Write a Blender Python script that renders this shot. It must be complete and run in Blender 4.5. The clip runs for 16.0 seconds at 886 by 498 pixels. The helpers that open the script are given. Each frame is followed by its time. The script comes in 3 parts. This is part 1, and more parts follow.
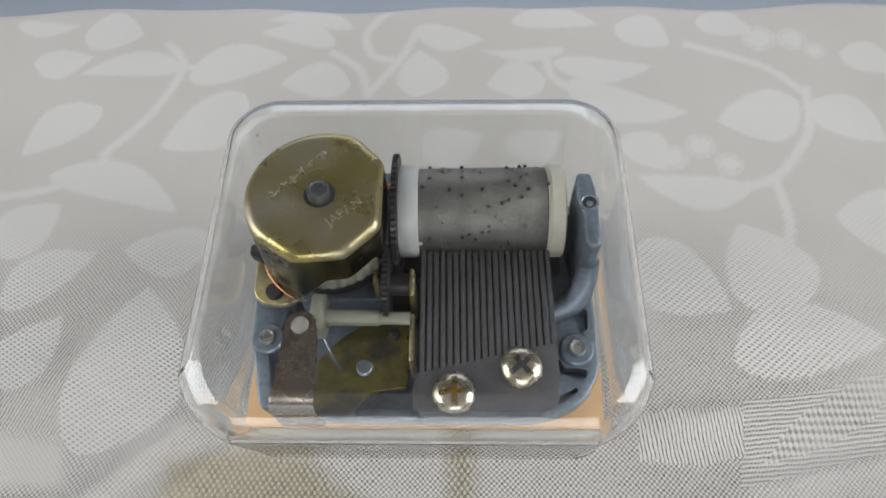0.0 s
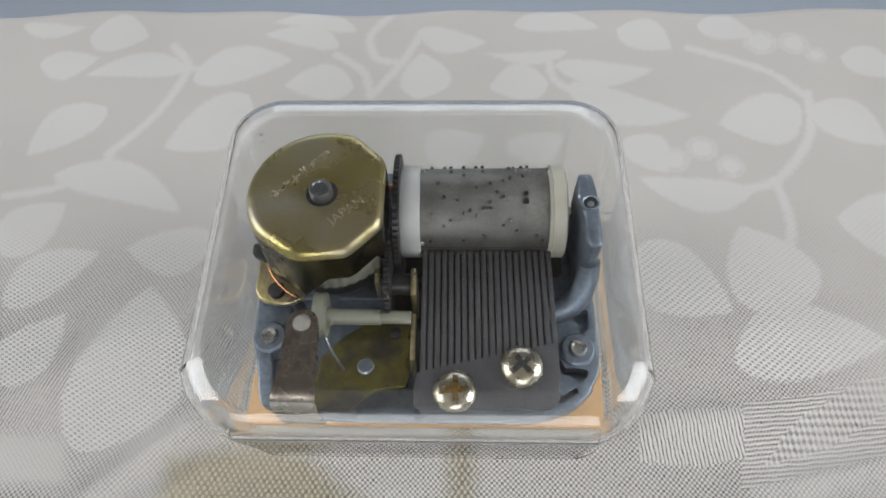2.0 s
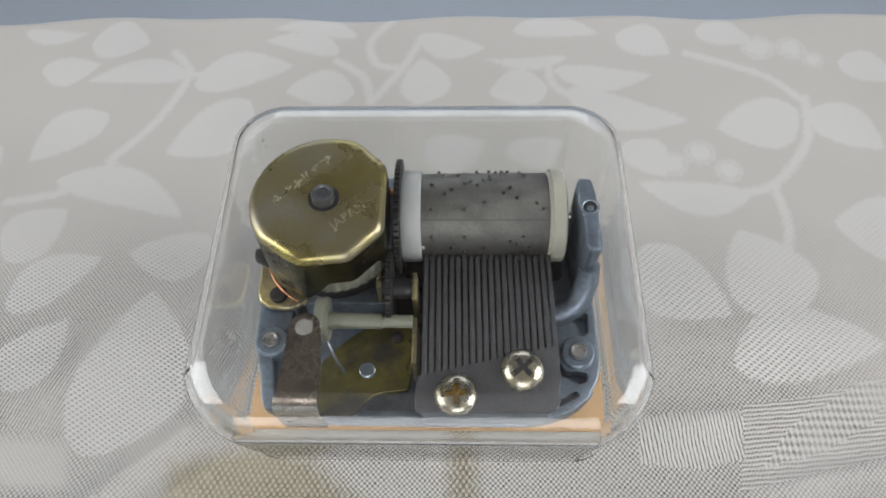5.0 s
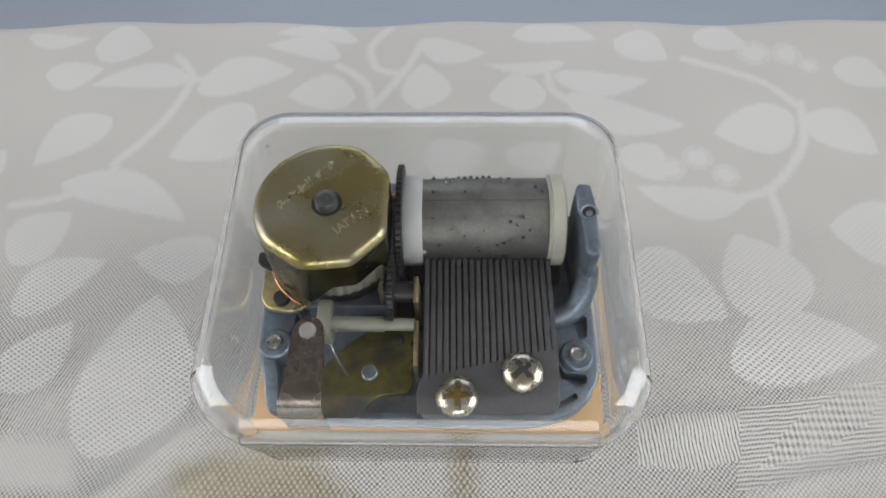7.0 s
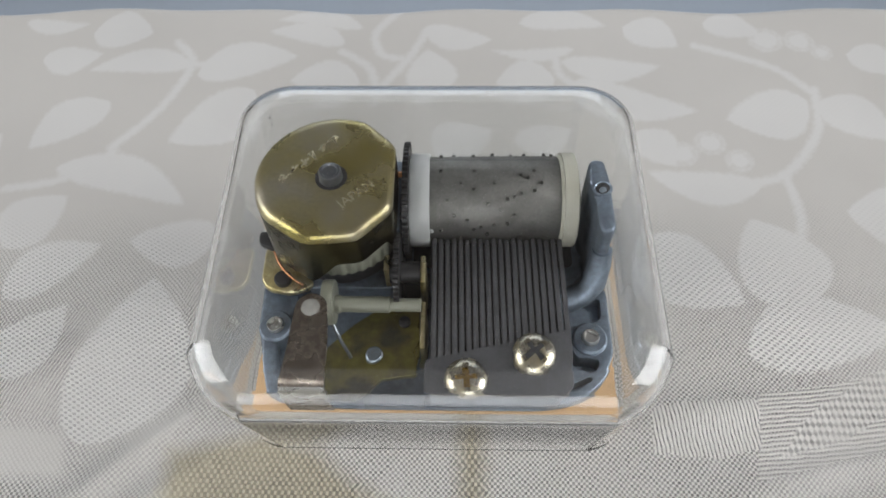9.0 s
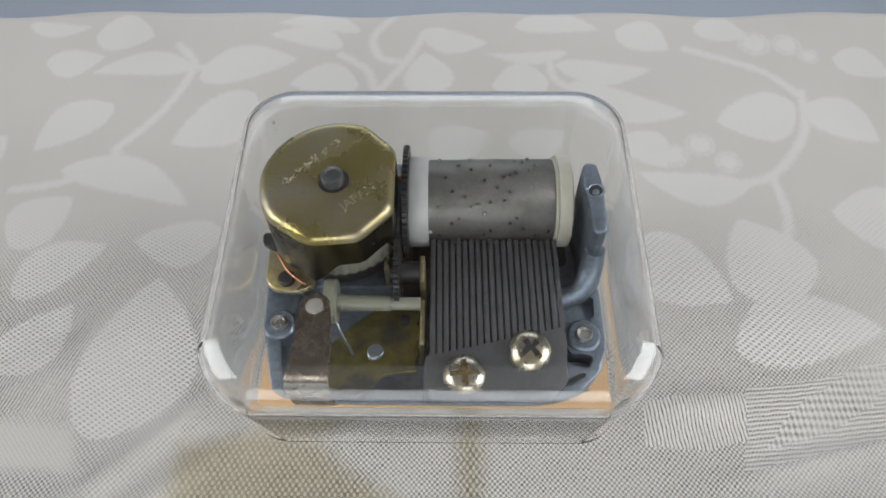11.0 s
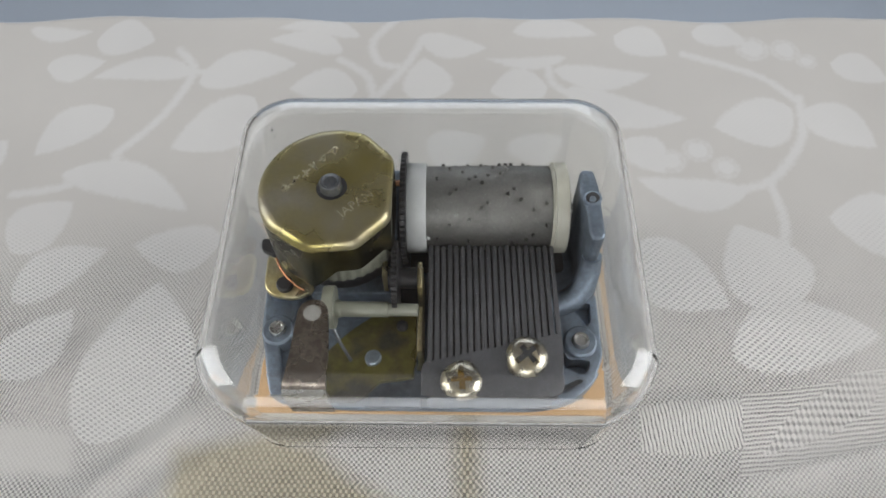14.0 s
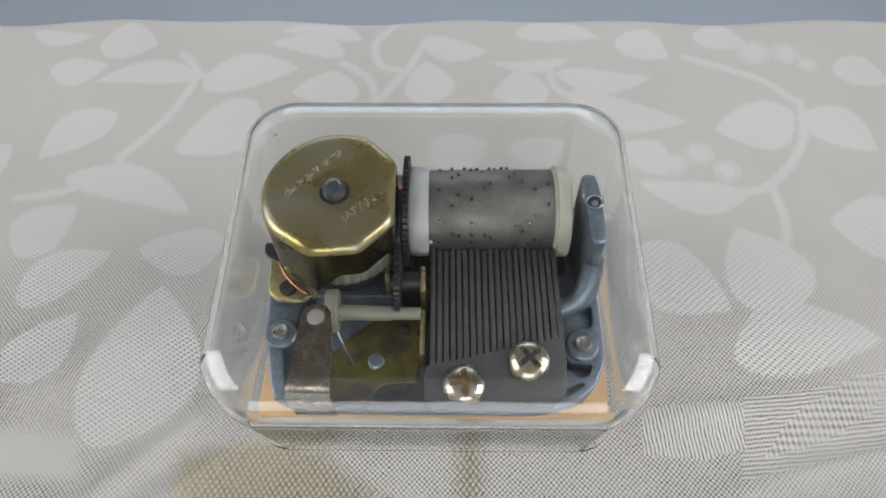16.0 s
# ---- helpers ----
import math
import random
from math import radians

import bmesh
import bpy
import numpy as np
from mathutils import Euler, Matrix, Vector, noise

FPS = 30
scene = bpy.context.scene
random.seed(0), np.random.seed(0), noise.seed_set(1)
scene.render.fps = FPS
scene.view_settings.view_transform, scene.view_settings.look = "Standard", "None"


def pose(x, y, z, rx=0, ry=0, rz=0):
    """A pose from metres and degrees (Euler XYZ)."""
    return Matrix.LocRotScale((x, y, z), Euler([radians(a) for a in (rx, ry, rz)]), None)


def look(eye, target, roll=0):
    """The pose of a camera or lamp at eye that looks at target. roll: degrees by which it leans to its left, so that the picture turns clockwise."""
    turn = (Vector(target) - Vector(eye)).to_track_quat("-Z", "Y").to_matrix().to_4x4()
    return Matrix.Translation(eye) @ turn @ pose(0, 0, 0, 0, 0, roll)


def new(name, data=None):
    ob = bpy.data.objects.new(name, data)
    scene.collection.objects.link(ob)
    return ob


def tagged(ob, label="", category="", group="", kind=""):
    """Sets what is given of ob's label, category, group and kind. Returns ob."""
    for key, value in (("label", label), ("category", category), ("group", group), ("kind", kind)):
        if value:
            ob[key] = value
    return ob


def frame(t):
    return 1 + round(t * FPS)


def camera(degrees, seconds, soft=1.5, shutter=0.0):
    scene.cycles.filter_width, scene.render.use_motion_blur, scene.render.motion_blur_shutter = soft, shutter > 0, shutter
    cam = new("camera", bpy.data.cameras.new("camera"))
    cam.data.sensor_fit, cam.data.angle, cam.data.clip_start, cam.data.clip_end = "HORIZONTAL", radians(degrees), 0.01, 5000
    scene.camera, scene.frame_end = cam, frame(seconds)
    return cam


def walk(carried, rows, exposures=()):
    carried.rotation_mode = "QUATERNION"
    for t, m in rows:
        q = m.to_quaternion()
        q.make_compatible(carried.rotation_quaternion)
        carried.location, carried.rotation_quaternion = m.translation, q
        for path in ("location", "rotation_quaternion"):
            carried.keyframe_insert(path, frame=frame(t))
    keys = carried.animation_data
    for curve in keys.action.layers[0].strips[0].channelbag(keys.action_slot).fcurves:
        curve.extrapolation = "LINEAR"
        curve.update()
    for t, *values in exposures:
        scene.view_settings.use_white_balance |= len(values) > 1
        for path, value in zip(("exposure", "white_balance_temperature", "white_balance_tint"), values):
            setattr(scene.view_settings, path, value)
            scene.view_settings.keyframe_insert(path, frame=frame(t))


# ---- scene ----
MM = 0.001
cam = camera(64.0, 16.0, soft=1.6)
cam.data.dof.use_dof, cam.data.dof.focus_distance, cam.data.dof.aperture_fstop = True, 0.097, 48.0
PATH = [
    (0.0, (5.90, -40.06, 104.77), (3.30, 15.12, 9.65), -2.34),
    (0.5, (6.26, -40.65, 104.66), (3.05, 14.94, 9.79), -2.82),
    (1.0, (6.44, -41.27, 104.12), (3.15, 14.85, 9.57), -2.45),
    (1.5, (6.52, -41.29, 104.20), (3.21, 14.89, 9.69), -2.51),
    (2.0, (6.07, -41.04, 104.68), (3.06, 14.92, 10.03), -2.37),
    (2.5, (5.77, -41.11, 104.77), (2.95, 15.08, 10.24), -2.25),
    (3.0, (5.82, -41.28, 104.57), (2.85, 14.98, 10.09), -2.48),
    (3.5, (5.26, -41.82, 103.74), (2.42, 14.69, 9.41), -2.48),
    (4.0, (5.82, -41.58, 104.25), (2.87, 15.00, 9.96), -2.46),
    (6.5, (5.49, -41.45, 105.88), (2.89, 15.11, 11.57), -2.11),
    (7.0, (5.30, -41.76, 106.98), (2.85, 14.83, 12.68), -1.96),
    (7.5, (5.09, -43.37, 111.50), (3.07, 12.58, 16.82), -1.42),
    (8.0, (4.04, -43.90, 109.89), (1.69, 12.74, 15.63), -1.83),
    (8.5, (4.33, -43.63, 103.63), (1.94, 14.36, 10.18), -1.69),
    (9.0, (3.92, -44.53, 100.79), (1.65, 14.31, 7.88), -1.53),
    (11.5, (3.25, -45.79, 104.44), (2.06, 12.41, 11.10), -0.77),
    (12.0, (3.36, -45.81, 104.26), (2.04, 12.42, 10.95), -0.89),
    (12.5, (3.70, -45.70, 104.40), (2.28, 12.55, 11.10), -0.97),
    (13.0, (3.73, -45.30, 105.16), (2.14, 12.67, 11.69), -1.06),
    (13.5, (3.89, -45.00, 105.30), (2.34, 13.04, 11.87), -0.99),
    (14.0, (3.80, -45.17, 105.06), (2.33, 13.02, 11.72), -0.91),
    (14.5, (3.61, -45.14, 104.90), (2.12, 13.07, 11.58), -0.97),
    (15.0, (3.71, -45.14, 105.26), (2.16, 13.02, 11.90), -1.04),
    (15.5, (3.69, -45.23, 105.47), (2.04, 13.14, 12.25), -1.08),
    (16.0, (3.54, -44.93, 105.76), (1.95, 13.25, 12.42), -1.05),
]
walk(cam, [(t, look(Vector(e) * MM, Vector(g) * MM, r)) for t, e, g, r in PATH])

# ---- light ----
scene.view_settings.exposure = 0.0
world = bpy.data.worlds.new("room_light")
scene.world = world
world.use_nodes = True
wn = world.node_tree
sky = wn.nodes.new("ShaderNodeTexSky")
sky.sky_type, sky.sun_disc = "NISHITA", False
sky.sun_elevation, sky.sun_rotation = radians(40), radians(120)
wn.links.new(sky.outputs["Color"], wn.nodes["Background"].inputs["Color"])
wn.nodes["Background"].inputs["Strength"].default_value = 0.1


def window_light(name, eye, target, width, height, watts, colour):
    lamp = bpy.data.lights.new(name, "AREA")
    lamp.shape, lamp.size, lamp.size_y, lamp.energy, lamp.color = "RECTANGLE", width, height, watts, colour
    ob = new(name, lamp)
    ob.matrix_world = look(eye, target)
    return ob


window_light("window_light", (0.0, 2.06, 0.75), (0, 0, 0.1), 1.7, 1.1, 7, (0.97, 0.98, 1.0))
window_light("window_light", (1.46, -0.1, 0.75), (0, 0.1, 0.2), 1.0, 1.1, 20.5, (1.0, 0.995, 0.99))
window_light("window_light", (-1.46, -0.1, 0.75), (0, 0.1, 0.2), 1.0, 1.1, 17.5, (1.0, 0.995, 0.99))
window_light("window_light", (0.1, -1.46, 0.8), (0, 0.0, 0.1), 1.3, 0.8, 10.5, (1.0, 0.995, 0.985))


# ---- materials ----
def material(name, colour, rough=0.5, metal=0.0, vary=0.12, grain=900.0, stain=120.0, bump=0.00004, second=None, spec=0.5, blotch=(0.45, 0.62)):
    """Two scales of variation: fine grain and broad stains, with a fine relief."""
    m = bpy.data.materials.new(name)
    m.use_nodes = True
    nt = m.node_tree
    b = nt.nodes["Principled BSDF"]
    tc = nt.nodes.new("ShaderNodeTexCoord")
    fine, broad = nt.nodes.new("ShaderNodeTexNoise"), nt.nodes.new("ShaderNodeTexNoise")
    fine.inputs["Scale"].default_value, broad.inputs["Scale"].default_value = grain, stain
    fine.inputs["Detail"].default_value, broad.inputs["Detail"].default_value = 4, 5
    for n in (fine, broad):
        nt.links.new(tc.outputs["Object"], n.inputs["Vector"])
    ramp = nt.nodes.new("ShaderNodeMapRange")
    ramp.inputs["From Min"].default_value, ramp.inputs["From Max"].default_value = blotch
    nt.links.new(broad.outputs["Fac"], ramp.inputs["Value"])
    mix = nt.nodes.new("ShaderNodeMix")
    mix.data_type = "RGBA"
    mix.inputs["A"].default_value = (*colour, 1)
    other = second or tuple(c * (1 - 1.6 * vary) for c in colour)
    mix.inputs["B"].default_value = (*other, 1)
    nt.links.new(ramp.outputs["Result"], mix.inputs["Factor"])
    hsv = nt.nodes.new("ShaderNodeHueSaturation")
    val = nt.nodes.new("ShaderNodeMapRange")
    val.inputs["From Min"].default_value, val.inputs["From Max"].default_value = 0.3, 0.7
    val.inputs["To Min"].default_value, val.inputs["To Max"].default_value = 1 - vary, 1 + vary
    nt.links.new(fine.outputs["Fac"], val.inputs["Value"])
    nt.links.new(val.outputs["Result"], hsv.inputs["Value"])
    nt.links.new(mix.outputs["Result"], hsv.inputs["Color"])
    nt.links.new(hsv.outputs["Color"], b.inputs["Base Color"])
    rr = nt.nodes.new("ShaderNodeMapRange")
    rr.inputs["From Min"].default_value, rr.inputs["From Max"].default_value = 0.3, 0.7
    rr.inputs["To Min"].default_value, rr.inputs["To Max"].default_value = max(0.03, rough - 0.09), min(1, rough + 0.09)
    nt.links.new(broad.outputs["Fac"], rr.inputs["Value"])
    nt.links.new(rr.outputs["Result"], b.inputs["Roughness"])
    b.inputs["Metallic"].default_value = metal
    b.inputs["Specular IOR Level"].default_value = spec
    if bump:
        bp = nt.nodes.new("ShaderNodeBump")
        bp.inputs["Strength"].default_value, bp.inputs["Distance"].default_value = 0.6, bump
        nt.links.new(fine.outputs["Fac"], bp.inputs["Height"])
        nt.links.new(bp.outputs["Normal"], b.inputs["Normal"])
    return m


ZINC = material("die_cast_zinc", (0.16, 0.195, 0.24), 0.44, 0.78, 0.16, 1500, 220, 0.00006)
STEEL = material("dark_comb_steel", (0.085, 0.087, 0.093), 0.46, 0.65, 0.10, 2500, 300, 0.00001)
BRIGHT = material("bright_steel", (0.62, 0.62, 0.60), 0.28, 1.0, 0.10, 1800, 400, 0.00001)
ARBOR = material("dark_arbor_steel", (0.14, 0.15, 0.165), 0.35, 0.9, 0.12, 1800, 400, 0.00002)
RIVET = material("rivet_steel", (0.24, 0.28, 0.32), 0.38, 0.9, 0.12, 1800, 400, 0.00002)
PALE = material("pale_matt_zinc", (0.22, 0.215, 0.2), 0.6, 0.4, 0.06, 1500, 300, 0.00001)
DRUM = material("drum_steel", (0.135, 0.135, 0.128), 0.52, 0.85, 0.13, 2600, 260, 0.00001)
PIN = material("drum_pin_steel", (0.13, 0.13, 0.125), 0.3, 0.9, 0.1, 2600, 300, 0.00001)
SEAM = material("seam_shadow_steel", (0.05, 0.05, 0.05), 0.6, 0.5)
GOLD = material("yellow_chromate_steel", (0.36, 0.30, 0.085), 0.3, 0.9, 0.10, 2200, 130, 0.000012, second=(0.32, 0.30, 0.26), blotch=(0.28, 0.76))
EDGE = material("worn_chromate_rim", (0.55, 0.49, 0.31), 0.34, 0.95, 0.2, 1800, 260, 0.00003, second=(0.38, 0.32, 0.15), blotch=(0.4, 0.65))
GOLD_DARK = material("olive_chromate_plate", (0.17, 0.15, 0.05), 0.34, 0.8, 0.14, 1600, 160, 0.00002, second=(0.065, 0.06, 0.045))
# the cap's chromate again, darkened: its side's dark reflection put into the colour
SHADED_SKIRT = material("chromate_shaded_side", (0.10, 0.088, 0.035), 0.24, 1.0, 0.14, 1600, 160, 0.00002, second=(0.06, 0.055, 0.04))
LEVER = material("brown_nickel_strip", (0.29, 0.25, 0.21), 0.28, 0.95, 0.2, 2200, 420, 0.000015, second=(0.17, 0.14, 0.115), blotch=(0.45, 0.62))
COPPER = material("copper_edge", (0.55, 0.27, 0.14), 0.3, 0.95, 0.1, 1500, 300, 0.00001)
NYLON = material("milky_nylon", (0.29, 0.30, 0.30), 0.42, 0.0, 0.05, 900, 200, 0.00001)
# darker copy of the nylon: the shade on wheel and shaft put into colour
SHADED_NYLON = material("greyish_shaded_nylon", (0.14, 0.145, 0.115), 0.4, 0.0, 0.05, 900, 200, 0.00001)
NYLON_OLD = material("yellowed_nylon", (0.30, 0.295, 0.25), 0.45, 0.0, 0.05, 900, 200, 0.00001)
BLACK = material("black_oiled_gear_and_shade", (0.03, 0.03, 0.032), 0.45, 0.5, 0.15, 1500, 300, 0.00003)
SCREW = material("zinc_plated_screw", (0.60, 0.57, 0.49), 0.27, 1.0, 0.10, 1500, 330, 0.00001, second=(0.52, 0.46, 0.30))
RECESS = material("amber_screw_recess", (0.42, 0.27, 0.07), 0.3, 0.9, 0.2, 1500, 330, 0.00001)
TAN = material("tan_base_board", (0.42, 0.26, 0.12), 0.5, 0.0, 0.08, 800, 60, 0.00002)
ETCH = material("bright_stamping", (0.62, 0.57, 0.40), 0.3, 0.9, 0.08, 2000, 300, 0.00002)
WALL = material("pale_blue_paint", (0.54, 0.62, 0.72), 0.7, 0.0, 0.03, 60, 4, 0.0005)
# unseen walls and ceiling are added dark, to darken reflections in case and metal
DARK = material("unseen_brown_wall", (0.16, 0.13, 0.11), 0.9, 0.0, 0.1, 60, 6, 0.001)
BEAM = material("unseen_brown_ceiling", (0.11, 0.09, 0.075), 0.7, 0.0, 0.1, 40, 5, 0.0005)
FLOOR = material("blue_grey_carpet", (0.48, 0.55, 0.64), 0.9, 0.0, 0.04, 300, 2, 0.0005)
WOOD = material("brown_table_wood", (0.22, 0.13, 0.07), 0.45, 0.0, 0.15, 90, 12, 0.0003)

CLEAR = bpy.data.materials.new("clear_acrylic")
CLEAR.use_nodes = True
bs = CLEAR.node_tree.nodes["Principled BSDF"]
bs.inputs["Base Color"].default_value = (0.985, 0.99, 0.985, 1)
bs.inputs["Transmission Weight"].default_value = 1.0
bs.inputs["Roughness"].default_value = 0.02
bs.inputs["IOR"].default_value = 1.49
bs.inputs["Specular IOR Level"].default_value = 0.3

# part diffuse: the whitish light refracted in the edges is put into colour
MILKY = CLEAR.copy()
MILKY.name = "clear_acrylic_milky_edge"
MILKY.node_tree.nodes["Principled BSDF"].inputs["Transmission Weight"].default_value = 0.97
MILKY.node_tree.nodes["Principled BSDF"].inputs["Roughness"].default_value = 0.025

FROST = MILKY.copy()
FROST.name = "clear_acrylic_hazy_lip"
FROST.node_tree.nodes["Principled BSDF"].inputs["Transmission Weight"].default_value = 0.85
FROST.node_tree.nodes["Principled BSDF"].inputs["Roughness"].default_value = 0.16


def cloth_material():
    """Ivory damask: a satin ground and matt woven leaves, told apart by the motif attribute; the thread runs differ."""
    m = bpy.data.materials.new("ivory_damask")
    m.use_nodes = True
    nt = m.node_tree
    b = nt.nodes["Principled BSDF"]
    L = nt.links

    def node(kind, **sets):
        n = nt.nodes.new(kind)
        for k, v in sets.items():
            n.inputs[k].default_value = v
        return n

    def calc(op, a, c=None):
        n = nt.nodes.new("ShaderNodeMath")
        n.operation = op
        for slot, v in enumerate((a, c)):
            if v is None:
                continue
            if isinstance(v, (int, float)):
                n.inputs[slot].default_value = v
            else:
                L.new(v, n.inputs[slot])
        return n.outputs[0]

    tc = nt.nodes.new("ShaderNodeTexCoord")
    warp = node("ShaderNodeTexNoise", Scale=60.0, Detail=3.0)
    L.new(tc.outputs["Object"], warp.inputs["Vector"])
    off = nt.nodes.new("ShaderNodeVectorMath")
    off.operation = "MULTIPLY_ADD"
    L.new(warp.outputs["Color"], off.inputs[0])
    off.inputs[1].default_value = (0.0012, 0.0012, 0)
    L.new(tc.outputs["Object"], off.inputs[2])
    # single threads wander a little
    shaky = node("ShaderNodeTexNoise", Scale=700.0, Detail=1.0)
    L.new(tc.outputs["Object"], shaky.inputs["Vector"])
    off2 = nt.nodes.new("ShaderNodeVectorMath")
    off2.operation = "MULTIPLY_ADD"
    L.new(shaky.outputs["Color"], off2.inputs[0])
    off2.inputs[1].default_value = (0.0003, 0.0003, 0)
    L.new(off.outputs[0], off2.inputs[2])
    xyz = nt.nodes.new("ShaderNodeSeparateXYZ")
    L.new(off2.outputs[0], xyz.inputs[0])
    k = 2 * math.pi / 0.00076
    u, v = calc("MULTIPLY", xyz.outputs["X"], k), calc("MULTIPLY", xyz.outputs["Y"], k)

    def wave(su, sv, shift=0.0):
        return calc("SINE", calc("ADD", calc("ADD", calc("MULTIPLY", u, su), calc("MULTIPLY", v, sv)), shift))

    def height(w, gain, mid):
        return calc("ADD", calc("MULTIPLY", w, gain), mid)

    ground = height(calc("MULTIPLY", wave(1, 0), wave(0, 0.95)), 0.5, 0.5)  # staggered round floats
    twill = height(calc("MULTIPLY", wave(1.35, -0.5), height(wave(0.2, 0.9), 0.3, 0.7)), 0.5, 0.45)  # steep diagonal ribs
    leafy = height(calc("MULTIPLY", wave(0.62, 0.2), wave(0.05, 0.9)), 0.42, 0.66)  # long floats, broken in rows
    streak = height(calc("MULTIPLY", wave(1.3, 0.12), height(wave(0.55, 0.30), 0.35, 0.65)), 0.62, 0.62)  # upright satin floats
    rib = height(calc("MULTIPLY", wave(-0.12, 1.15), height(wave(1.4, 0.3), 0.4, 0.6)), 0.26, 0.56)  # level ribs
    diamond = height(calc("MULTIPLY", wave(0.46, 0.3), wave(0.46, -0.3)), 0.34, 0.56)  # diagonal lozenges
    dashes = height(calc("MULTIPLY", wave(0.85, 0), wave(0.0, 0.6)), 0.5, 0.42)  # sparse upright dashes

    def masked(name, low=-0.25, high=0.25):
        """A woven area by its attribute, with a ragged border."""
        src = nt.nodes.new("ShaderNodeAttribute")
        src.attribute_name = name
        r = nt.nodes.new("ShaderNodeMapRange")
        r.inputs["From Min"].default_value, r.inputs["From Max"].default_value = low, high
        L.new(calc("ADD", src.outputs["Fac"], calc("MULTIPLY", calc("SUBTRACT", jag.outputs["Fac"], 0.5), 1.1)), r.inputs["Value"])
        return r.outputs["Result"]

    def blend(fac, one, two):
        n = nt.nodes.new("ShaderNodeMix")
        for slot, val in (("Factor", fac), ("A", one), ("B", two)):
            L.new(val, n.inputs[slot])
        return n.outputs["Result"]

    jag = node("ShaderNodeTexNoise", Scale=900.0, Detail=1.0)
    L.new(tc.outputs["Object"], jag.inputs["Vector"])
    at = nt.nodes.new("ShaderNodeAttribute")
    at.attribute_name = "motif"
    edge = calc("ADD", at.outputs["Fac"], calc("MULTIPLY", calc("SUBTRACT", jag.outputs["Fac"], 0.5), 1.0))
    mask = nt.nodes.new("ShaderNodeMapRange")
    mask.inputs["From Min"].default_value, mask.inputs["From Max"].default_value = -0.5, 0.5
    L.new(edge, mask.inputs["Value"])
    tone = nt.nodes.new("ShaderNodeMix")
    tone.data_type = "RGBA"
    tone.inputs["A"].default_value = (0.565, 0.55, 0.52, 1)
    tone.inputs["B"].default_value = (0.65, 0.645, 0.628, 1)
    # motif tone weakens nearer: the satin's view-angle sheen put into colour
    near_sheen = nt.nodes.new("ShaderNodeMapRange")
    near_sheen.inputs["From Min"].default_value, near_sheen.inputs["From Max"].default_value = -0.015, 0.035
    near_sheen.inputs["To Min"].default_value, near_sheen.inputs["To Max"].default_value = 0.4, 1.0
    L.new(xyz.outputs["Y"], near_sheen.inputs["Value"])
    L.new(calc("MULTIPLY", mask.outputs["Result"], near_sheen.outputs["Result"]), tone.inputs["Factor"])
    shaded_mask = masked("shaded_satin", -1.6, 1.8)
    weave = blend(masked("twill", -2.0, 2.0), ground, twill)
    weave = blend(mask.outputs["Result"], weave, leafy)
    weave = blend(shaded_mask, weave, dashes)
    weave = blend(masked("rib"), weave, rib)
    weave = blend(masked("diamond"), weave, diamond)
    weave = blend(masked("streak"), weave, streak)
    dull = node("ShaderNodeTexNoise", Scale=22.0, Detail=2.0)
    L.new(tc.outputs["Object"], dull.inputs["Vector"])
    patchy = node("ShaderNodeTexNoise", Scale=32.0, Detail=3.0)
    L.new(tc.outputs["Object"], patchy.inputs["Vector"])
    gain = calc("MINIMUM", calc("MAXIMUM", calc("MULTIPLY", calc("SUBTRACT", patchy.outputs["Fac"], 0.3), 5.0), 0.55), 1.35)
    gain = calc("MULTIPLY", gain, calc("SUBTRACT", 1.0, calc("MULTIPLY", masked("flat", -1.0, 1.0), 0.85)))
    # weave relief and its colour contrast ease off towards the far side
    far_gain = nt.nodes.new("ShaderNodeMapRange")
    far_gain.inputs["From Min"].default_value, far_gain.inputs["From Max"].default_value = -0.004, 0.030
    far_gain.inputs["To Min"].default_value, far_gain.inputs["To Max"].default_value = 1.35, 0.03
    L.new(calc("ADD", xyz.outputs["Y"], calc("MULTIPLY", calc("SUBTRACT", dull.outputs["Fac"], 0.5), 0.03)), far_gain.inputs["Value"])
    gain = calc("MULTIPLY", gain, far_gain.outputs["Result"])
    crisp = nt.nodes.new("ShaderNodeMapRange")
    crisp.interpolation_type = "SMOOTHSTEP"
    crisp.inputs["From Min"].default_value, crisp.inputs["From Max"].default_value = 0.3, 0.72
    L.new(weave, crisp.inputs["Value"])
    glint = node("ShaderNodeTexNoise", Scale=1300.0, Detail=1.0)
    L.new(tc.outputs["Object"], glint.inputs["Vector"])
    lively = calc("ADD", calc("MULTIPLY", glint.outputs["Fac"], 1.9), 0.05)
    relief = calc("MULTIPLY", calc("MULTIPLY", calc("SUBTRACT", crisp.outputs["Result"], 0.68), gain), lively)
    # brownish tone of the unlit satin areas: shade put into the colour
    shaded_satin = nt.nodes.new("ShaderNodeMix")
    shaded_satin.data_type = "RGBA"
    shaded_satin.inputs["B"].default_value = (0.44, 0.40, 0.30, 1)
    L.new(shaded_mask, shaded_satin.inputs["Factor"])
    L.new(tone.outputs["Result"], shaded_satin.inputs["A"])
    dirt = node("ShaderNodeTexNoise", Scale=30.0, Detail=4.0)
    L.new(tc.outputs["Object"], dirt.inputs["Vector"])
    hsv = nt.nodes.new("ShaderNodeHueSaturation")
    # thread glints and the shade in the gaps are put into the colour
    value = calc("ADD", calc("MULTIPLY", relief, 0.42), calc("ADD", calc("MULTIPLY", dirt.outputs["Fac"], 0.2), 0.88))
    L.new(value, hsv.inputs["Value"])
    L.new(shaded_satin.outputs["Result"], hsv.inputs["Color"])
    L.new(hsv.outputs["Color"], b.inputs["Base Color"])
    rough = nt.nodes.new("ShaderNodeMapRange")
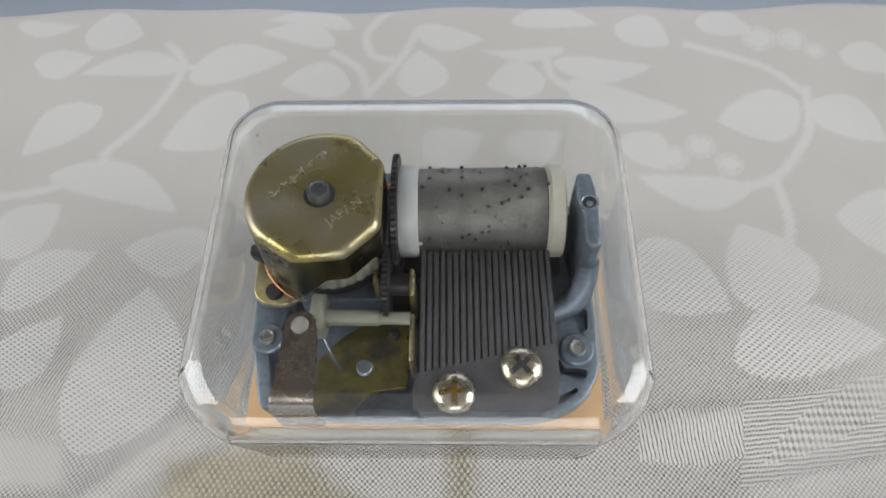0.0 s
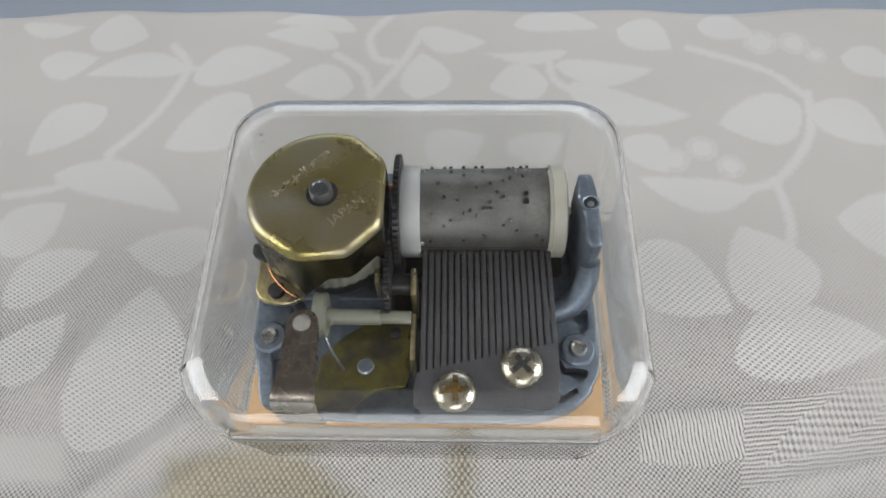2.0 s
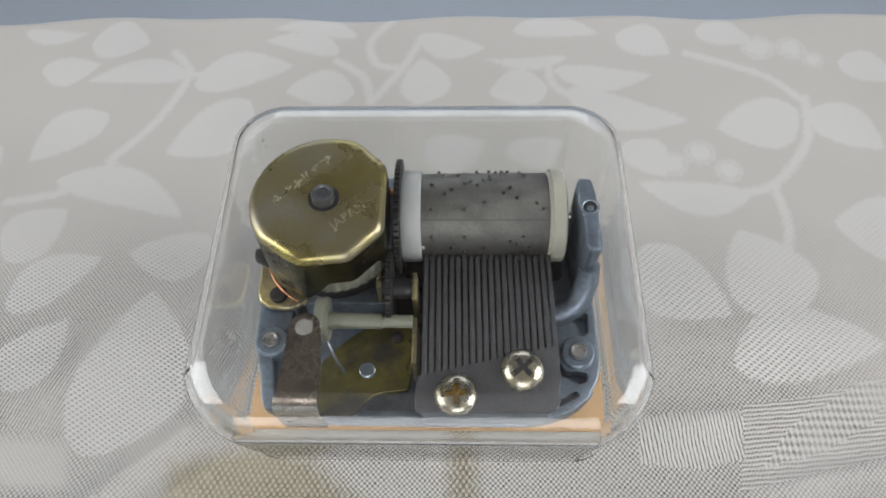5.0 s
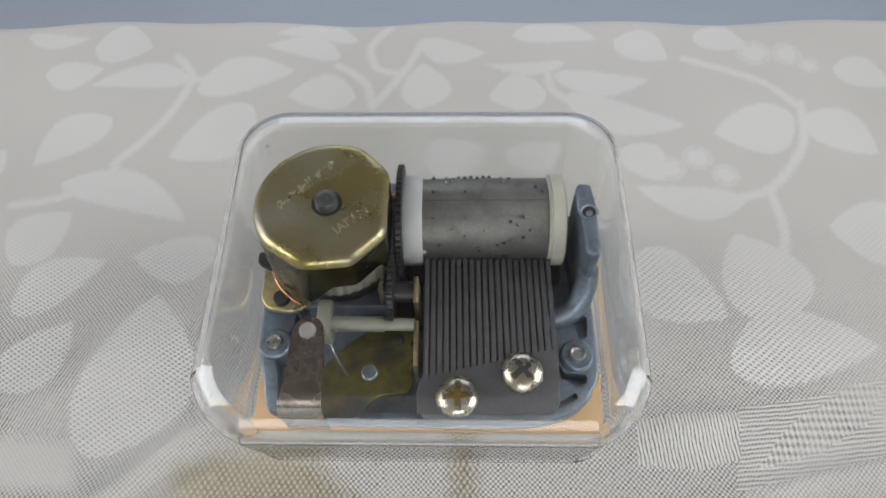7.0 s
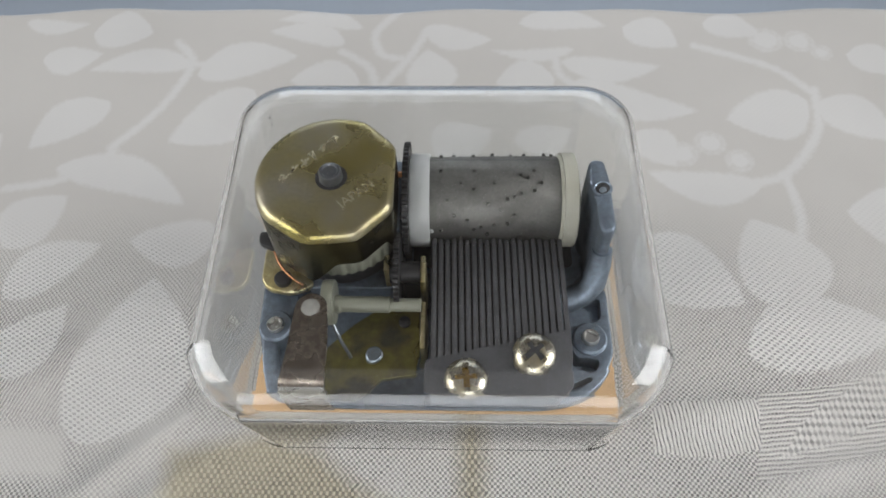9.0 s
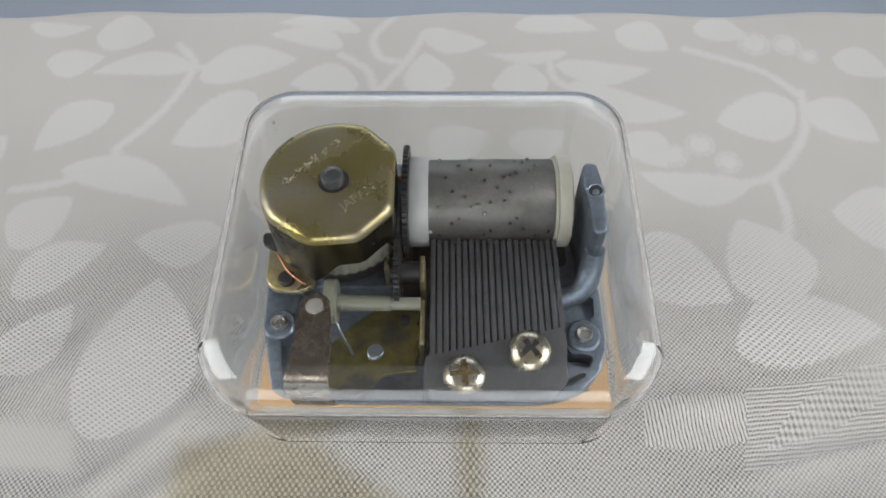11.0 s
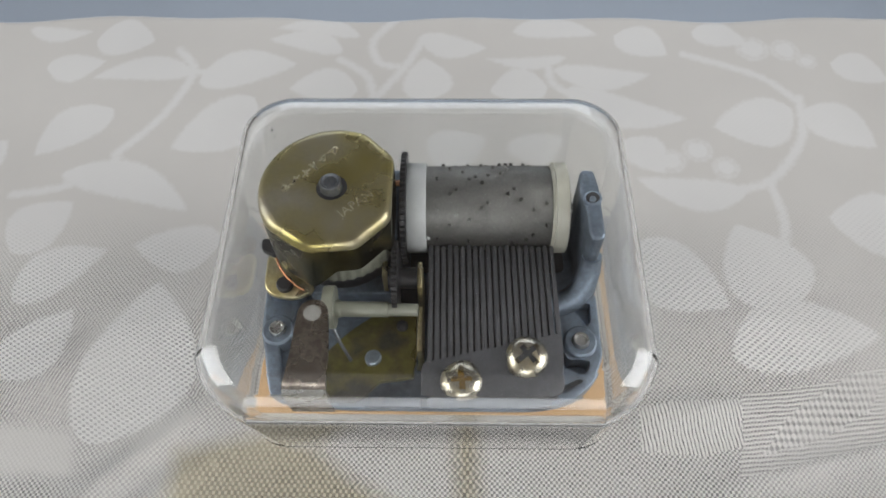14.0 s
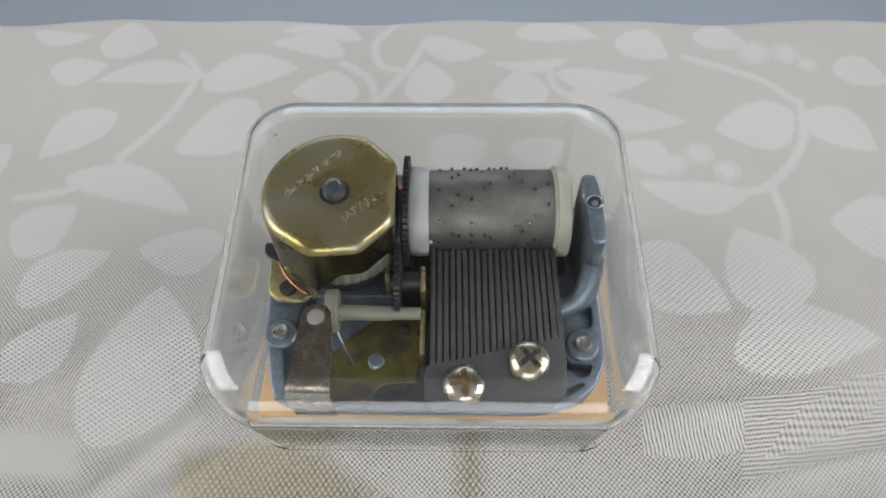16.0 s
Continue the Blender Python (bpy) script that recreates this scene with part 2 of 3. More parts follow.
    rough.inputs["To Min"].default_value, rough.inputs["To Max"].default_value = 0.5, 0.42
    L.new(mask.outputs["Result"], rough.inputs["Value"])
    L.new(rough.outputs["Result"], b.inputs["Roughness"])
    b.inputs["Specular IOR Level"].default_value = 0.6
    b.inputs["Sheen Weight"].default_value = 0.3
    b.inputs["Sheen Roughness"].default_value = 0.35
    bump = node("ShaderNodeBump", Strength=0.8, Distance=0.00019)
    L.new(relief, bump.inputs["Height"])
    L.new(bump.outputs["Normal"], b.inputs["Normal"])
    return m


DAMASK = cloth_material()


# ---- building helpers (millimetres in, metres out) ----
def finish(name, bm, mat, parent=None, smooth=True, label=""):
    bmesh.ops.scale(bm, vec=(MM, MM, MM), verts=bm.verts)
    bmesh.ops.recalc_face_normals(bm, faces=bm.faces)
    me = bpy.data.meshes.new(name)
    bm.to_mesh(me)
    bm.free()
    mats = mat if isinstance(mat, (list, tuple)) else [mat]
    for x in mats:
        me.materials.append(x)
    if smooth:
        me.polygons.foreach_set("use_smooth", [p.loop_total <= 4 for p in me.polygons])
        me.set_sharp_from_angle(angle=radians(38))
    ob = new(name, me)
    if parent:
        ob.parent = parent
    return tagged(ob, label) if label else ob


part = finish


def holder(name, x, y, z, label, category, group=""):
    e = new(name)
    e.empty_display_size = 0.005
    e.location = (x * MM, y * MM, z * MM)
    return tagged(e, label, category, group)


def slab(outline, z0, z1, bevel=0.0, bm=None):
    """A plate from an outline of (x, y), with its upper rim bevelled."""
    bm = bm or bmesh.new()
    low = [bm.verts.new((x, y, z0)) for x, y in outline]
    f = bm.faces.new(low)
    r = bmesh.ops.extrude_face_region(bm, geom=[f])
    up = [g for g in r["geom"] if isinstance(g, bmesh.types.BMVert)]
    for v in up:
        v.co.z = z1
    if bevel:
        ups = set(up)
        edges = [e for e in bm.edges if e.verts[0] in ups and e.verts[1] in ups]
        bmesh.ops.bevel(bm, geom=edges, offset=bevel, segments=3, profile=0.5, affect="EDGES")
    return bm


def rounded(x0, y0, x1, y1, r, n=6):
    out = []
    for cx, cy, a0 in ((x1 - r, y1 - r, 0), (x0 + r, y1 - r, 90), (x0 + r, y0 + r, 180), (x1 - r, y0 + r, 270)):
        for i in range(n + 1):
            a = radians(a0 + 90 * i / n)
            out.append((cx + r * math.cos(a), cy + r * math.sin(a)))
    return out


def soft_corners(pts, r, n=4):
    """The outline with every corner rounded."""
    out = []
    for i, p in enumerate(pts):
        p = Vector(p)
        a, b = Vector(pts[i - 1]), Vector(pts[(i + 1) % len(pts)])
        ra = min(r, (a - p).length * 0.45, (b - p).length * 0.45)
        s, e = p + (a - p).normalized() * ra, p + (b - p).normalized() * ra
        for k in range(n + 1):
            t = k / n
            q = s.lerp(p, t).lerp(p.lerp(e, t), t)
            out.append((q.x, q.y))
    return out


def lathe(profile, at=(0, 0, 0), axis="z", n=40, bm=None):
    """A turned body: (radius, height) along the axis, closed at both ends."""
    bm = bm or bmesh.new()
    rings = []
    for r, h in profile:
        ring = []
        for i in range(n):
            a = 2 * math.pi * i / n
            c, s = r * math.cos(a), r * math.sin(a)
            p = (c, s, h) if axis == "z" else (h, c, s) if axis == "x" else (c, h, s)
            ring.append(bm.verts.new((p[0] + at[0], p[1] + at[1], p[2] + at[2])))
        rings.append(ring)
    for a, b in zip(rings, rings[1:]):
        for i in range(n):
            bm.faces.new((a[i], a[(i + 1) % n], b[(i + 1) % n], b[i]))
    bm.faces.new(rings[0][::-1])
    bm.faces.new(rings[-1])
    return bm


def tube(points, radii, n=12, bm=None):
    """A swept rod through points with a radius at each."""
    bm = bm or bmesh.new()
    pts = [Vector(p) for p in points]
    rings = []
    for i, p in enumerate(pts):
        d = (pts[min(i + 1, len(pts) - 1)] - pts[max(i - 1, 0)]).normalized()
        q = d.to_track_quat("Z", "X")
        r = radii[i] if isinstance(radii, (list, tuple)) else radii
        rings.append([bm.verts.new(p + q @ Vector((r * math.cos(2 * math.pi * k / n), r * math.sin(2 * math.pi * k / n), 0))) for k in range(n)])
    for a, b in zip(rings, rings[1:]):
        for i in range(n):
            bm.faces.new((a[i], a[(i + 1) % n], b[(i + 1) % n], b[i]))
    bm.faces.new(rings[0][::-1])
    bm.faces.new(rings[-1])
    return bm


def box(x0, y0, z0, x1, y1, z1, bevel=0.0, bm=None):
    fresh = bmesh.new()
    bmesh.ops.create_cube(fresh, size=1)
    for v in fresh.verts:
        v.co = Vector(((x0 + x1) / 2 + v.co.x * (x1 - x0), (y0 + y1) / 2 + v.co.y * (y1 - y0), (z0 + z1) / 2 + v.co.z * (z1 - z0)))
    if bevel:
        bmesh.ops.bevel(fresh, geom=fresh.edges[:], offset=bevel, segments=2, profile=0.5, affect="EDGES")
    if bm is None:
        return fresh
    merge(bm, fresh)
    return bm


def carved(bm, cutters):
    """The body with the cutters' shapes taken out of it."""
    def placed(b):
        me = bpy.data.meshes.new("body")
        bmesh.ops.recalc_face_normals(b, faces=b.faces)
        b.to_mesh(me)
        b.free()
        return new("body", me)
    ob = placed(bm)
    tools = [placed(c) for c in cutters]
    for tool in tools:
        m = ob.modifiers.new("cut", "BOOLEAN")
        m.operation, m.object, m.solver = "DIFFERENCE", tool, "EXACT"
    me = bpy.data.meshes.new_from_object(ob.evaluated_get(bpy.context.evaluated_depsgraph_get()))
    out = bmesh.new()
    out.from_mesh(me)
    for o in (ob, *tools):
        bpy.data.objects.remove(o)
    return out


def merge(bm, other):
    me = bpy.data.meshes.new("tmp")
    other.to_mesh(me)
    other.free()
    bm.from_mesh(me)
    bpy.data.meshes.remove(me)
    return bm


def gear(r_root, r_tip, teeth, h0, h1):
    """A spur gear about x, from h0 to h1."""
    bm = bmesh.new()
    pts = []
    for i in range(teeth):
        for f, r in ((0.0, r_root), (0.28, r_root), (0.42, r_tip), (0.72, r_tip), (0.86, r_root)):
            a = 2 * math.pi * (i + f) / teeth
            pts.append((r * math.cos(a), r * math.sin(a)))
    a = [bm.verts.new((h0, y, z)) for y, z in pts]
    b = [bm.verts.new((h1, y, z)) for y, z in pts]
    for i in range(len(pts)):
        j = (i + 1) % len(pts)
        bm.faces.new((a[i], a[j], b[j], b[i]))
    bm.faces.new(a[::-1])
    bm.faces.new(b)
    return bm


# ---- room ----
def wall(name, x0, y0, z0, x1, y1, z1, mat):
    return tagged(finish(name, box(x0, y0, z0, x1, y1, z1), mat, smooth=False), kind="structure")


wall("floor", -1600, -1600, -860, 1600, 2200, -760, FLOOR)
wall("ceiling", -1600, -1600, 1600, 1600, 2200, 1700, BEAM)
north = box(-1600, 2100, -760, 1600, 2200, 180)
box(-1600, 2100, 1320, 1600, 2200, 1600, bm=north)
for x0, x1 in ((-1600, -900), (900, 1600)):
    box(x0, 2100, 180, x1, 2200, 1320, bm=north)
tagged(finish("wall_north", north, WALL, smooth=False), kind="structure")
south = box(-1600, -1600, -760, 1600, -1500, 390)
box(-1600, -1600, 1210, 1600, -1500, 1600, bm=south)
for x0, x1 in ((-1600, -560), (760, 1600)):
    box(x0, -1600, 390, x1, -1500, 1210, bm=south)
tagged(finish("wall_south", south, DARK, smooth=False), kind="structure")


def side_wall(name, x0, x1, y0, y1):
    """A wall with a window opening from y0 to y1."""
    bm = box(x0, -1500, -760, x1, 2100, 150)
    box(x0, -1500, 1350, x1, 2100, 1600, bm=bm)
    box(x0, -1500, 150, x1, y0, 1350, bm=bm)
    box(x0, y1, 150, x1, 2100, 1350, bm=bm)
    return tagged(finish(name, bm, DARK, smooth=False), kind="structure")


side_wall("wall_east", 1500, 1600, -700, 390)
side_wall("wall_west", -1600, -1500, -850, 395)


# ---- table and cloth ----
def table():
    t = holder("table", 0, 0, -760, "brown wooden table hidden under an ivory tablecloth", "table")
    part("tabletop", box(-450, -620, 730, 450, 74, 757.2, 2), WOOD, t)
    for x in (-410, 410):
        for y in (-580, 30):
            part("leg", box(x - 25, y - 25, 0, x + 25, y + 25, 730, 3), WOOD, t)
    return t


table()

MOTIFS = []


def leaf(x0, y0, x1, y1, w):
    MOTIFS.append(("leaf", (x0, y0), (x1, y1), w))


def stem(*pts):
    MOTIFS.append(("stem", pts, None, 0.85))


def berry(x, y, r):
    MOTIFS.append(("berry", (x, y), None, r))


leaf(-50.4, -14.4, -46.3, 13.4, 8.2)
leaf(-72.9, 72.8, -60.3, 72.6, 5.0)
leaf(-81.4, 65.1, -69.5, 66.5, 3.6)
leaf(-50.0, 62.9, -70.6, 61.8, 3.1)
leaf(-48.3, 60.1, -29.0, 65.4, 4.5)
leaf(-36.3, 55.8, -50.3, 42.7, 5.7)
leaf(-19.6, 69.3, -35.3, 72.7, 2.8)
leaf(-16.4, 74.2, -34.0, 76.4, 2.3)
leaf(-15.8, 58.1, -29.5, 58.5, 4.2)
leaf(-3.4, 74.1, 10.7, 70.9, 3.2)
leaf(-2.8, 55.3, -2.4, 67.8, 4.5)
leaf(22.8, 59.3, 11.3, 58.2, 4.5)
leaf(27.3, 68.1, 11.0, 67.7, 1.6)
leaf(24.8, 64.5, 44.0, 62.8, 3.1)
leaf(26.6, 58.8, 49.4, 50.7, 3.8)
leaf(16.7, 76.2, 34.6, 75.0, 3.0)
leaf(38.3, 74.5, 48.5, 68.6, 4.2)
leaf(70.5, 53.4, 54.6, 48.6, 5.4)
leaf(72.5, 52.7, 84.5, 43.7, 4.7)
leaf(81.9, 66.0, 92.1, 61.3, 3.9)
leaf(36.7, 45.3, 43.4, 37.4, 3.8)
leaf(57.7, 33.0, 38.1, 35.9, 3.3)
leaf(-64.2, 52.8, -76.3, 41.1, 4.5)
leaf(-69.5, 36.5, -44.5, 28.4, 3.8)
leaf(-73.3, 19.1, -65.8, 30.0, 4.8)
leaf(-70.1, 9.5, -57.0, 19.9, 4.1)
leaf(-37.1, 22.5, -52.3, 20.8, 4.2)
leaf(-69.4, -3.7, -59.3, 8.0, 4.6)
leaf(57.6, 8.3, 54.4, 25.9, 7.0)
leaf(36.4, 21.9, 49.8, 9.4, 6.0)
leaf(48.5, 0.6, 73.0, 4.4, 5.6)
leaf(-88.6, 76.6, -74.9, 75.6, 2.0)
leaf(54.7, 75.1, 65.6, 71.7, 3.4)
leaf(0.3, 40.1, 10.8, 46.8, 5.1)
leaf(15.0, 42.7, 25.7, 46.7, 3.9)
leaf(-88.7, 34.0, -82.8, 44.5, 4.8)
leaf(85.2, 23.0, 71.2, 27.6, 6.1)
stem((-54.3, 69.6), (-50.1, 63.2), (-53.8, 51.3), (-60.8, 41.4))
stem((-12.2, 55.7), (-14.0, 62.2), (-19.9, 66.9))
stem((-12.2, 55.7), (-6.5, 64.7), (-2.8, 73.2))
stem((-9.0, 79.2), (-13.3, 72.5), (-11.8, 66.3), (-7.7, 65.0))
stem((23.5, 65.7), (24.3, 60.3), (29.7, 55.8))
stem((72.8, 56.3), (70.8, 45.8), (62.8, 35.8), (54.8, 33.4))
stem((62.4, 35.1), (62.9, 25.3), (59.0, 14.4))
stem((-50.1, 63.2), (-41.3, 62.4))
stem((51.9, 68.6), (65.9, 62.3), (72.1, 55.6))
stem((-60.0, 40.4), (-67.7, 33.9), (-77.4, 31.5))
berry(66.5, 70.1, 3.4)
berry(73.2, 69.7, 2.9)
berry(44.9, 40.2, 2.7)
berry(50.4, 42.8, 2.7)
berry(55.0, 38.7, 2.4)
berry(76.9, 66.5, 2.0)


# areas of another weave, by their outlines on the table
WEAVES = {
    # dashed weave, where the satin's shade is painted as a brownish tone
    "shaded_satin": [((-37, -15.5), (-24, -12.5), (-16.5, -14.5), (-11, -18.9), (-4, -22.6), (-6, -30), (-37, -30)), ((3.8, -9), (7.9, -9), (7.8, -30), (5.0, -30))],
    "streak": [((32.6, -7.9), (47.9, -6.7), (47.3, -13.9), (41, -15.3), (32.0, -14.8))],
    "rib": [((48.1, -5.8), (60.7, -4.0), (72, -0.8), (84, 1.5), (80, -9), (68, -13.4), (56.6, -16.0), (45.4, -18.7), (47.3, -12))],
    "diamond": [((50.0, -15.0), (53.4, -10.6), (56.4, -8.1), (67.4, -1.8), (72, -2.2), (67.4, -8.2), (59.3, -12.6))],
    "twill": [((-90, 4), (-70, 4), (-56, 8), (-52, 0), (-52, -12), (-68, -10), (-90, -12)), ((-41, 12), (-33, 20), (-31, 0), (-36, -8))],
    "flat": [((-80, -12.2), (-66, -11.5), (-53.5, -12.2), (-51.3, -19), (-80, -20)), ((-44, -13.4), (-36, -8.8), (-34.5, -10.6), (-43, -16.5))],
}


def area_depth(X, Y, outlines):
    """How far, in millimetres, a place lies inside any of the outlines (negative outside)."""
    best = np.full(X.shape, -9.0)
    for pts in outlines:
        near, inside = np.full(X.shape, 9.0), np.zeros(X.shape, bool)
        for (ax, ay), (bx, by) in zip(pts, pts[1:] + pts[:1]):
            ex, ey = bx - ax, by - ay
            t = np.clip(((X - ax) * ex + (Y - ay) * ey) / (ex * ex + ey * ey), 0, 1)
            near = np.minimum(near, np.hypot(X - ax - t * ex, Y - ay - t * ey))
            crossing = ((ay > Y) != (by > Y)) & (X < ax + (Y - ay) * ex / (ey if abs(ey) > 1e-9 else 1e-9))
            inside ^= crossing
        best = np.maximum(best, np.where(inside, near, -near))
    return best


def motif_depth(X, Y, motifs):
    """How far, in millimetres, a place lies inside a woven motif (negative outside)."""
    best = np.full(X.shape, -6.0)
    for kind, a, b, w in motifs:
        if kind == "leaf":
            d = np.array(b) - np.array(a)
            n = np.hypot(*d)
            d = d / n
            t = ((X - a[0]) * d[0] + (Y - a[1]) * d[1]) / n
            bend = 0.10 * n * np.sin(np.pi * np.clip(t, 0, 1)) * (1 if int(a[0] * 10) % 2 else -1)
            s = -(X - a[0]) * d[1] + (Y - a[1]) * d[0] - bend
            tt = np.clip(t, 0, 1)
            half = w * 1.12 * np.sin(np.pi * tt ** 0.78) ** 0.8
            q = half - np.abs(s)
            q = np.where((t < 0) | (t > 1), -np.hypot(np.where(t < 0, t, t - 1) * n, s), q)
        elif kind == "berry":
            q = w - np.hypot(X - a[0], (Y - a[1]) * 1.0)
            q = np.minimum(q, np.abs(w * 0.8 - np.hypot(X - a[0], Y - a[1])) - 0.15)
        else:
            q = np.full(X.shape, -6.0)
            pts = [np.array(p) for p in a]
            fine = []
            for i in range(len(pts) - 1):
                p0, p1, p2, p3 = pts[max(i - 1, 0)], pts[i], pts[i + 1], pts[min(i + 2, len(pts) - 1)]
                for k in range(6):
                    t = k / 6
                    fine.append(0.5 * (2 * p1 + (p2 - p0) * t + (2 * p0 - 5 * p1 + 4 * p2 - p3) * t * t + (3 * p1 - p0 - 3 * p2 + p3) * t ** 3))
            fine.append(pts[-1])
            for p, r in zip(fine, fine[1:]):
                e = r - p
                t = np.clip(((X - p[0]) * e[0] + (Y - p[1]) * e[1]) / (e @ e + 1e-9), 0, 1)
                q = np.maximum(q, w - np.hypot(X - p[0] - t * e[0], Y - p[1] - t * e[1]))
        best = np.maximum(best, q)
    return best


def cloth_height(X, Y):
    """Soft folds away from the case; flat where it stands."""
    flat = np.clip((np.maximum(np.abs(X - 1) - 27, np.abs(Y - 5.5) - 21)) / 14, 0, 1)
    fold = lambda x0, y0, ang, width, high, reach: high * np.exp(-(((X - x0) * -np.sin(ang) + (Y - y0) * np.cos(ang)) / width) ** 2) * np.exp(-(((X - x0) * np.cos(ang) + (Y - y0) * np.sin(ang)) / reach) ** 2)
    h = fold(-41.5, -15.6, 0.69, 1.9, 1.5, 13) + fold(-33.5, -18.4, 0.62, 2.2, 1.5, 13) + fold(-60, -3, 0.5, 5.0, 0.8, 18)
    h = h + fold(40, -8.6, 0.06, 2.6, 1.0, 10) + fold(57, -16.6, 0.22, 1.6, 0.9, 17) + fold(55, 5, 0.1, 5.0, 0.6, 30)
    h = h + 0.35 * np.sin(X / 17.0 + 0.6) * np.sin(Y / 21.0 + 1.1)
    return h * flat


def grid_mesh(name, xs, ys, edge_y):
    """A cloth sheet that runs over the table's far edge and hangs down there."""
    X, Y = np.meshgrid(xs, ys)
    lift = cloth_height(X, Y)
    wav = edge_y + 0.7 * np.sin(X / 13.0) + 0.5 * np.sin(X / 6.1 + 1.0)
    over = np.maximum(Y - wav, 0)
    r = 3.0
    ang = np.minimum(over / r, np.pi / 2)
    Yp = np.where(over > 0, wav + r * np.sin(ang), Y)
    Zp = np.where(over > 0, -r * (1 - np.cos(ang)) - np.maximum(over - r * np.pi / 2, 0), 0.0) + np.where(over > 0, lift * np.exp(-over / 4), lift)
    co = np.stack([X, Yp, Zp], -1).reshape(-1, 3) * MM
    nx, ny = len(xs), len(ys)
    i = np.arange(nx * ny).reshape(ny, nx)
    quads = np.stack([i[:-1, :-1], i[:-1, 1:], i[1:, 1:], i[1:, :-1]], -1).reshape(-1, 4)
    me = bpy.data.meshes.new(name)
    me.from_pydata(co.tolist(), [], quads.tolist())
    at = me.attributes.new("motif", "FLOAT", "POINT")
    at.data.foreach_set("value", motif_depth(X, Y, MOTIFS).ravel().astype(np.float32))
    for key, outlines in WEAVES.items():
        at = me.attributes.new(key, "FLOAT", "POINT")
        at.data.foreach_set("value", area_depth(X, Y, outlines).ravel().astype(np.float32))
    me.polygons.foreach_set("use_smooth", [True] * len(me.polygons))
    me.materials.append(DAMASK)
    return me


def axis_steps(stops):
    """Grid lines with a fine step in the near stretch and a coarse one beyond."""
    out = []
    for a, b, step in stops:
        out += list(np.arange(a, b - 1e-6, step))
    return np.array(out + [stops[-1][1]])


cloth = new("tablecloth", grid_mesh("tablecloth", axis_steps([(-470, -120, 14), (-120, 120, 0.5), (120, 470, 14)]), axis_steps([(-640, -40, 14), (-40, 90, 0.5), (90, 330, 12)]), 78.5))
sol = cloth.modifiers.new("thickness", "SOLIDIFY")
sol.thickness, sol.offset = 0.0006, -1
tagged(cloth, "ivory damask tablecloth woven with satin leaves and stems", "tablecloth")


# ---- clear case ----
CX, CY = 0.7, 6.5


def clear_case():
    case = holder("display_case", CX, CY, 0, "clear acrylic display case with rounded edges on the tablecloth", "case")
    for name, build in (("cover", cover_mesh), ("base_tray", tray_mesh)):
        bm = build()
        bmesh.ops.recalc_face_normals(bm, faces=bm.faces)
        bmesh.ops.transform(bm, matrix=Matrix.Translation((-CX, -CY, 0)), verts=bm.verts)
        bmesh.ops.scale(bm, vec=(MM, MM, MM), verts=bm.verts)
        me = bpy.data.meshes.new(name)
        bm.to_mesh(me)
        bm.free()
        me.materials.append(CLEAR)
        me.materials.append(MILKY)
        me.materials.append(FROST)
        me.polygons.foreach_set("use_smooth", [p.loop_total <= 4 for p in me.polygons])
        me.set_sharp_from_angle(angle=radians(11))
        ob = new(name, me)
        ob.parent = case
        ob.visible_shadow = False
    for x, y, r in ((-21.6, 21.4, 0.16), (-21.1, 20.2, 0.10), (0.6, 24.3, 0.08), (-22.0, 10.5, 0.08)):
        part("dust_speck", lathe([(r, 29.58), (r, 29.66), (r * 0.4, 29.7)], (x - CX, y - CY, 0), n=8), BLACK, case)
    return case


def hood_ring(hx, front, back, r):
    """A level ring of the hood: round corners behind, flatter ones in front."""
    out = []
    for sx, y, sy, a0, flat in ((1, back, 1, 0, 0.0), (-1, back, 1, 90, 0.0), (-1, front, -1, 180, 0.45), (1, front, -1, 270, 0.45)):
        q = r * (0.95 if flat else 1.0)
        cx, cy = CX + sx * (hx - q), y - sy * q
        s, e = (Vector((math.cos(radians(a0 + k)), math.sin(radians(a0 + k)))) for k in (0, 90))
        for i in range(9):
            a = radians(a0 + 90 * i / 8)
            p = Vector((math.cos(a), math.sin(a))).lerp(s.lerp(e, i / 8), flat)
            out.append((cx + q * p.x, cy + q * p.y))
    return out


def shell(rings, materials):
    """A closed skin through rings of (half x, front y, back y, corner radius, height), capped at both ends."""
    bm = bmesh.new()
    loops = [[bm.verts.new((x, v, h)) for x, v in hood_ring(hx, y0, y1, max(r, 0.8))] for hx, y0, y1, r, h in rings]
    k = len(loops[0])
    for a, b, m in zip(loops, loops[1:], materials):
        for i in range(k):
            bm.faces.new((a[i], a[(i + 1) % k], b[(i + 1) % k], b[i])).material_index = m
    bm.faces.new(loops[0][::-1])
    bm.faces.new(loops[-1])
    return bm


def round_over(hx, front, back, corner, z_side, rise, run, n=18):
    """Rings over the rounded upper edge; a slight crease meets the flat top."""
    out = []
    for i in range(n + 1):
        a = radians(78 * i / n)
        d, h = (1 - math.cos(a)) / (1 - math.cos(radians(78))), math.sin(a) / math.sin(radians(78))
        out.append((hx - 0.95 * run * d ** 1.3, front + run * d, back - run * d, corner - 0.6 * run * d, z_side + rise * h))
    return out


def cover_mesh():
    """The hood, open below: inner skin from the top down, the lower rim, then the outer skin; its front leans back to the foot."""
    inner = [(26.85, -14.45, 26.95, 5.95, 1.7)] + round_over(27.15, -18.75, 29.75, 6.95, 25.2, 3.9, 4.0)
    outer = [(27.4, -15.0, 27.5, 6.5, 1.7), (27.66, -19.05, 30.1, 7.4, 23.6)] + round_over(27.7, -19.3, 30.3, 7.5, 25.2, 4.4, 4.5)
    mats = [0] * (len(inner) - 1) + [2, 1, 2] + [1] * 18
    return shell(inner[::-1] + outer, mats)


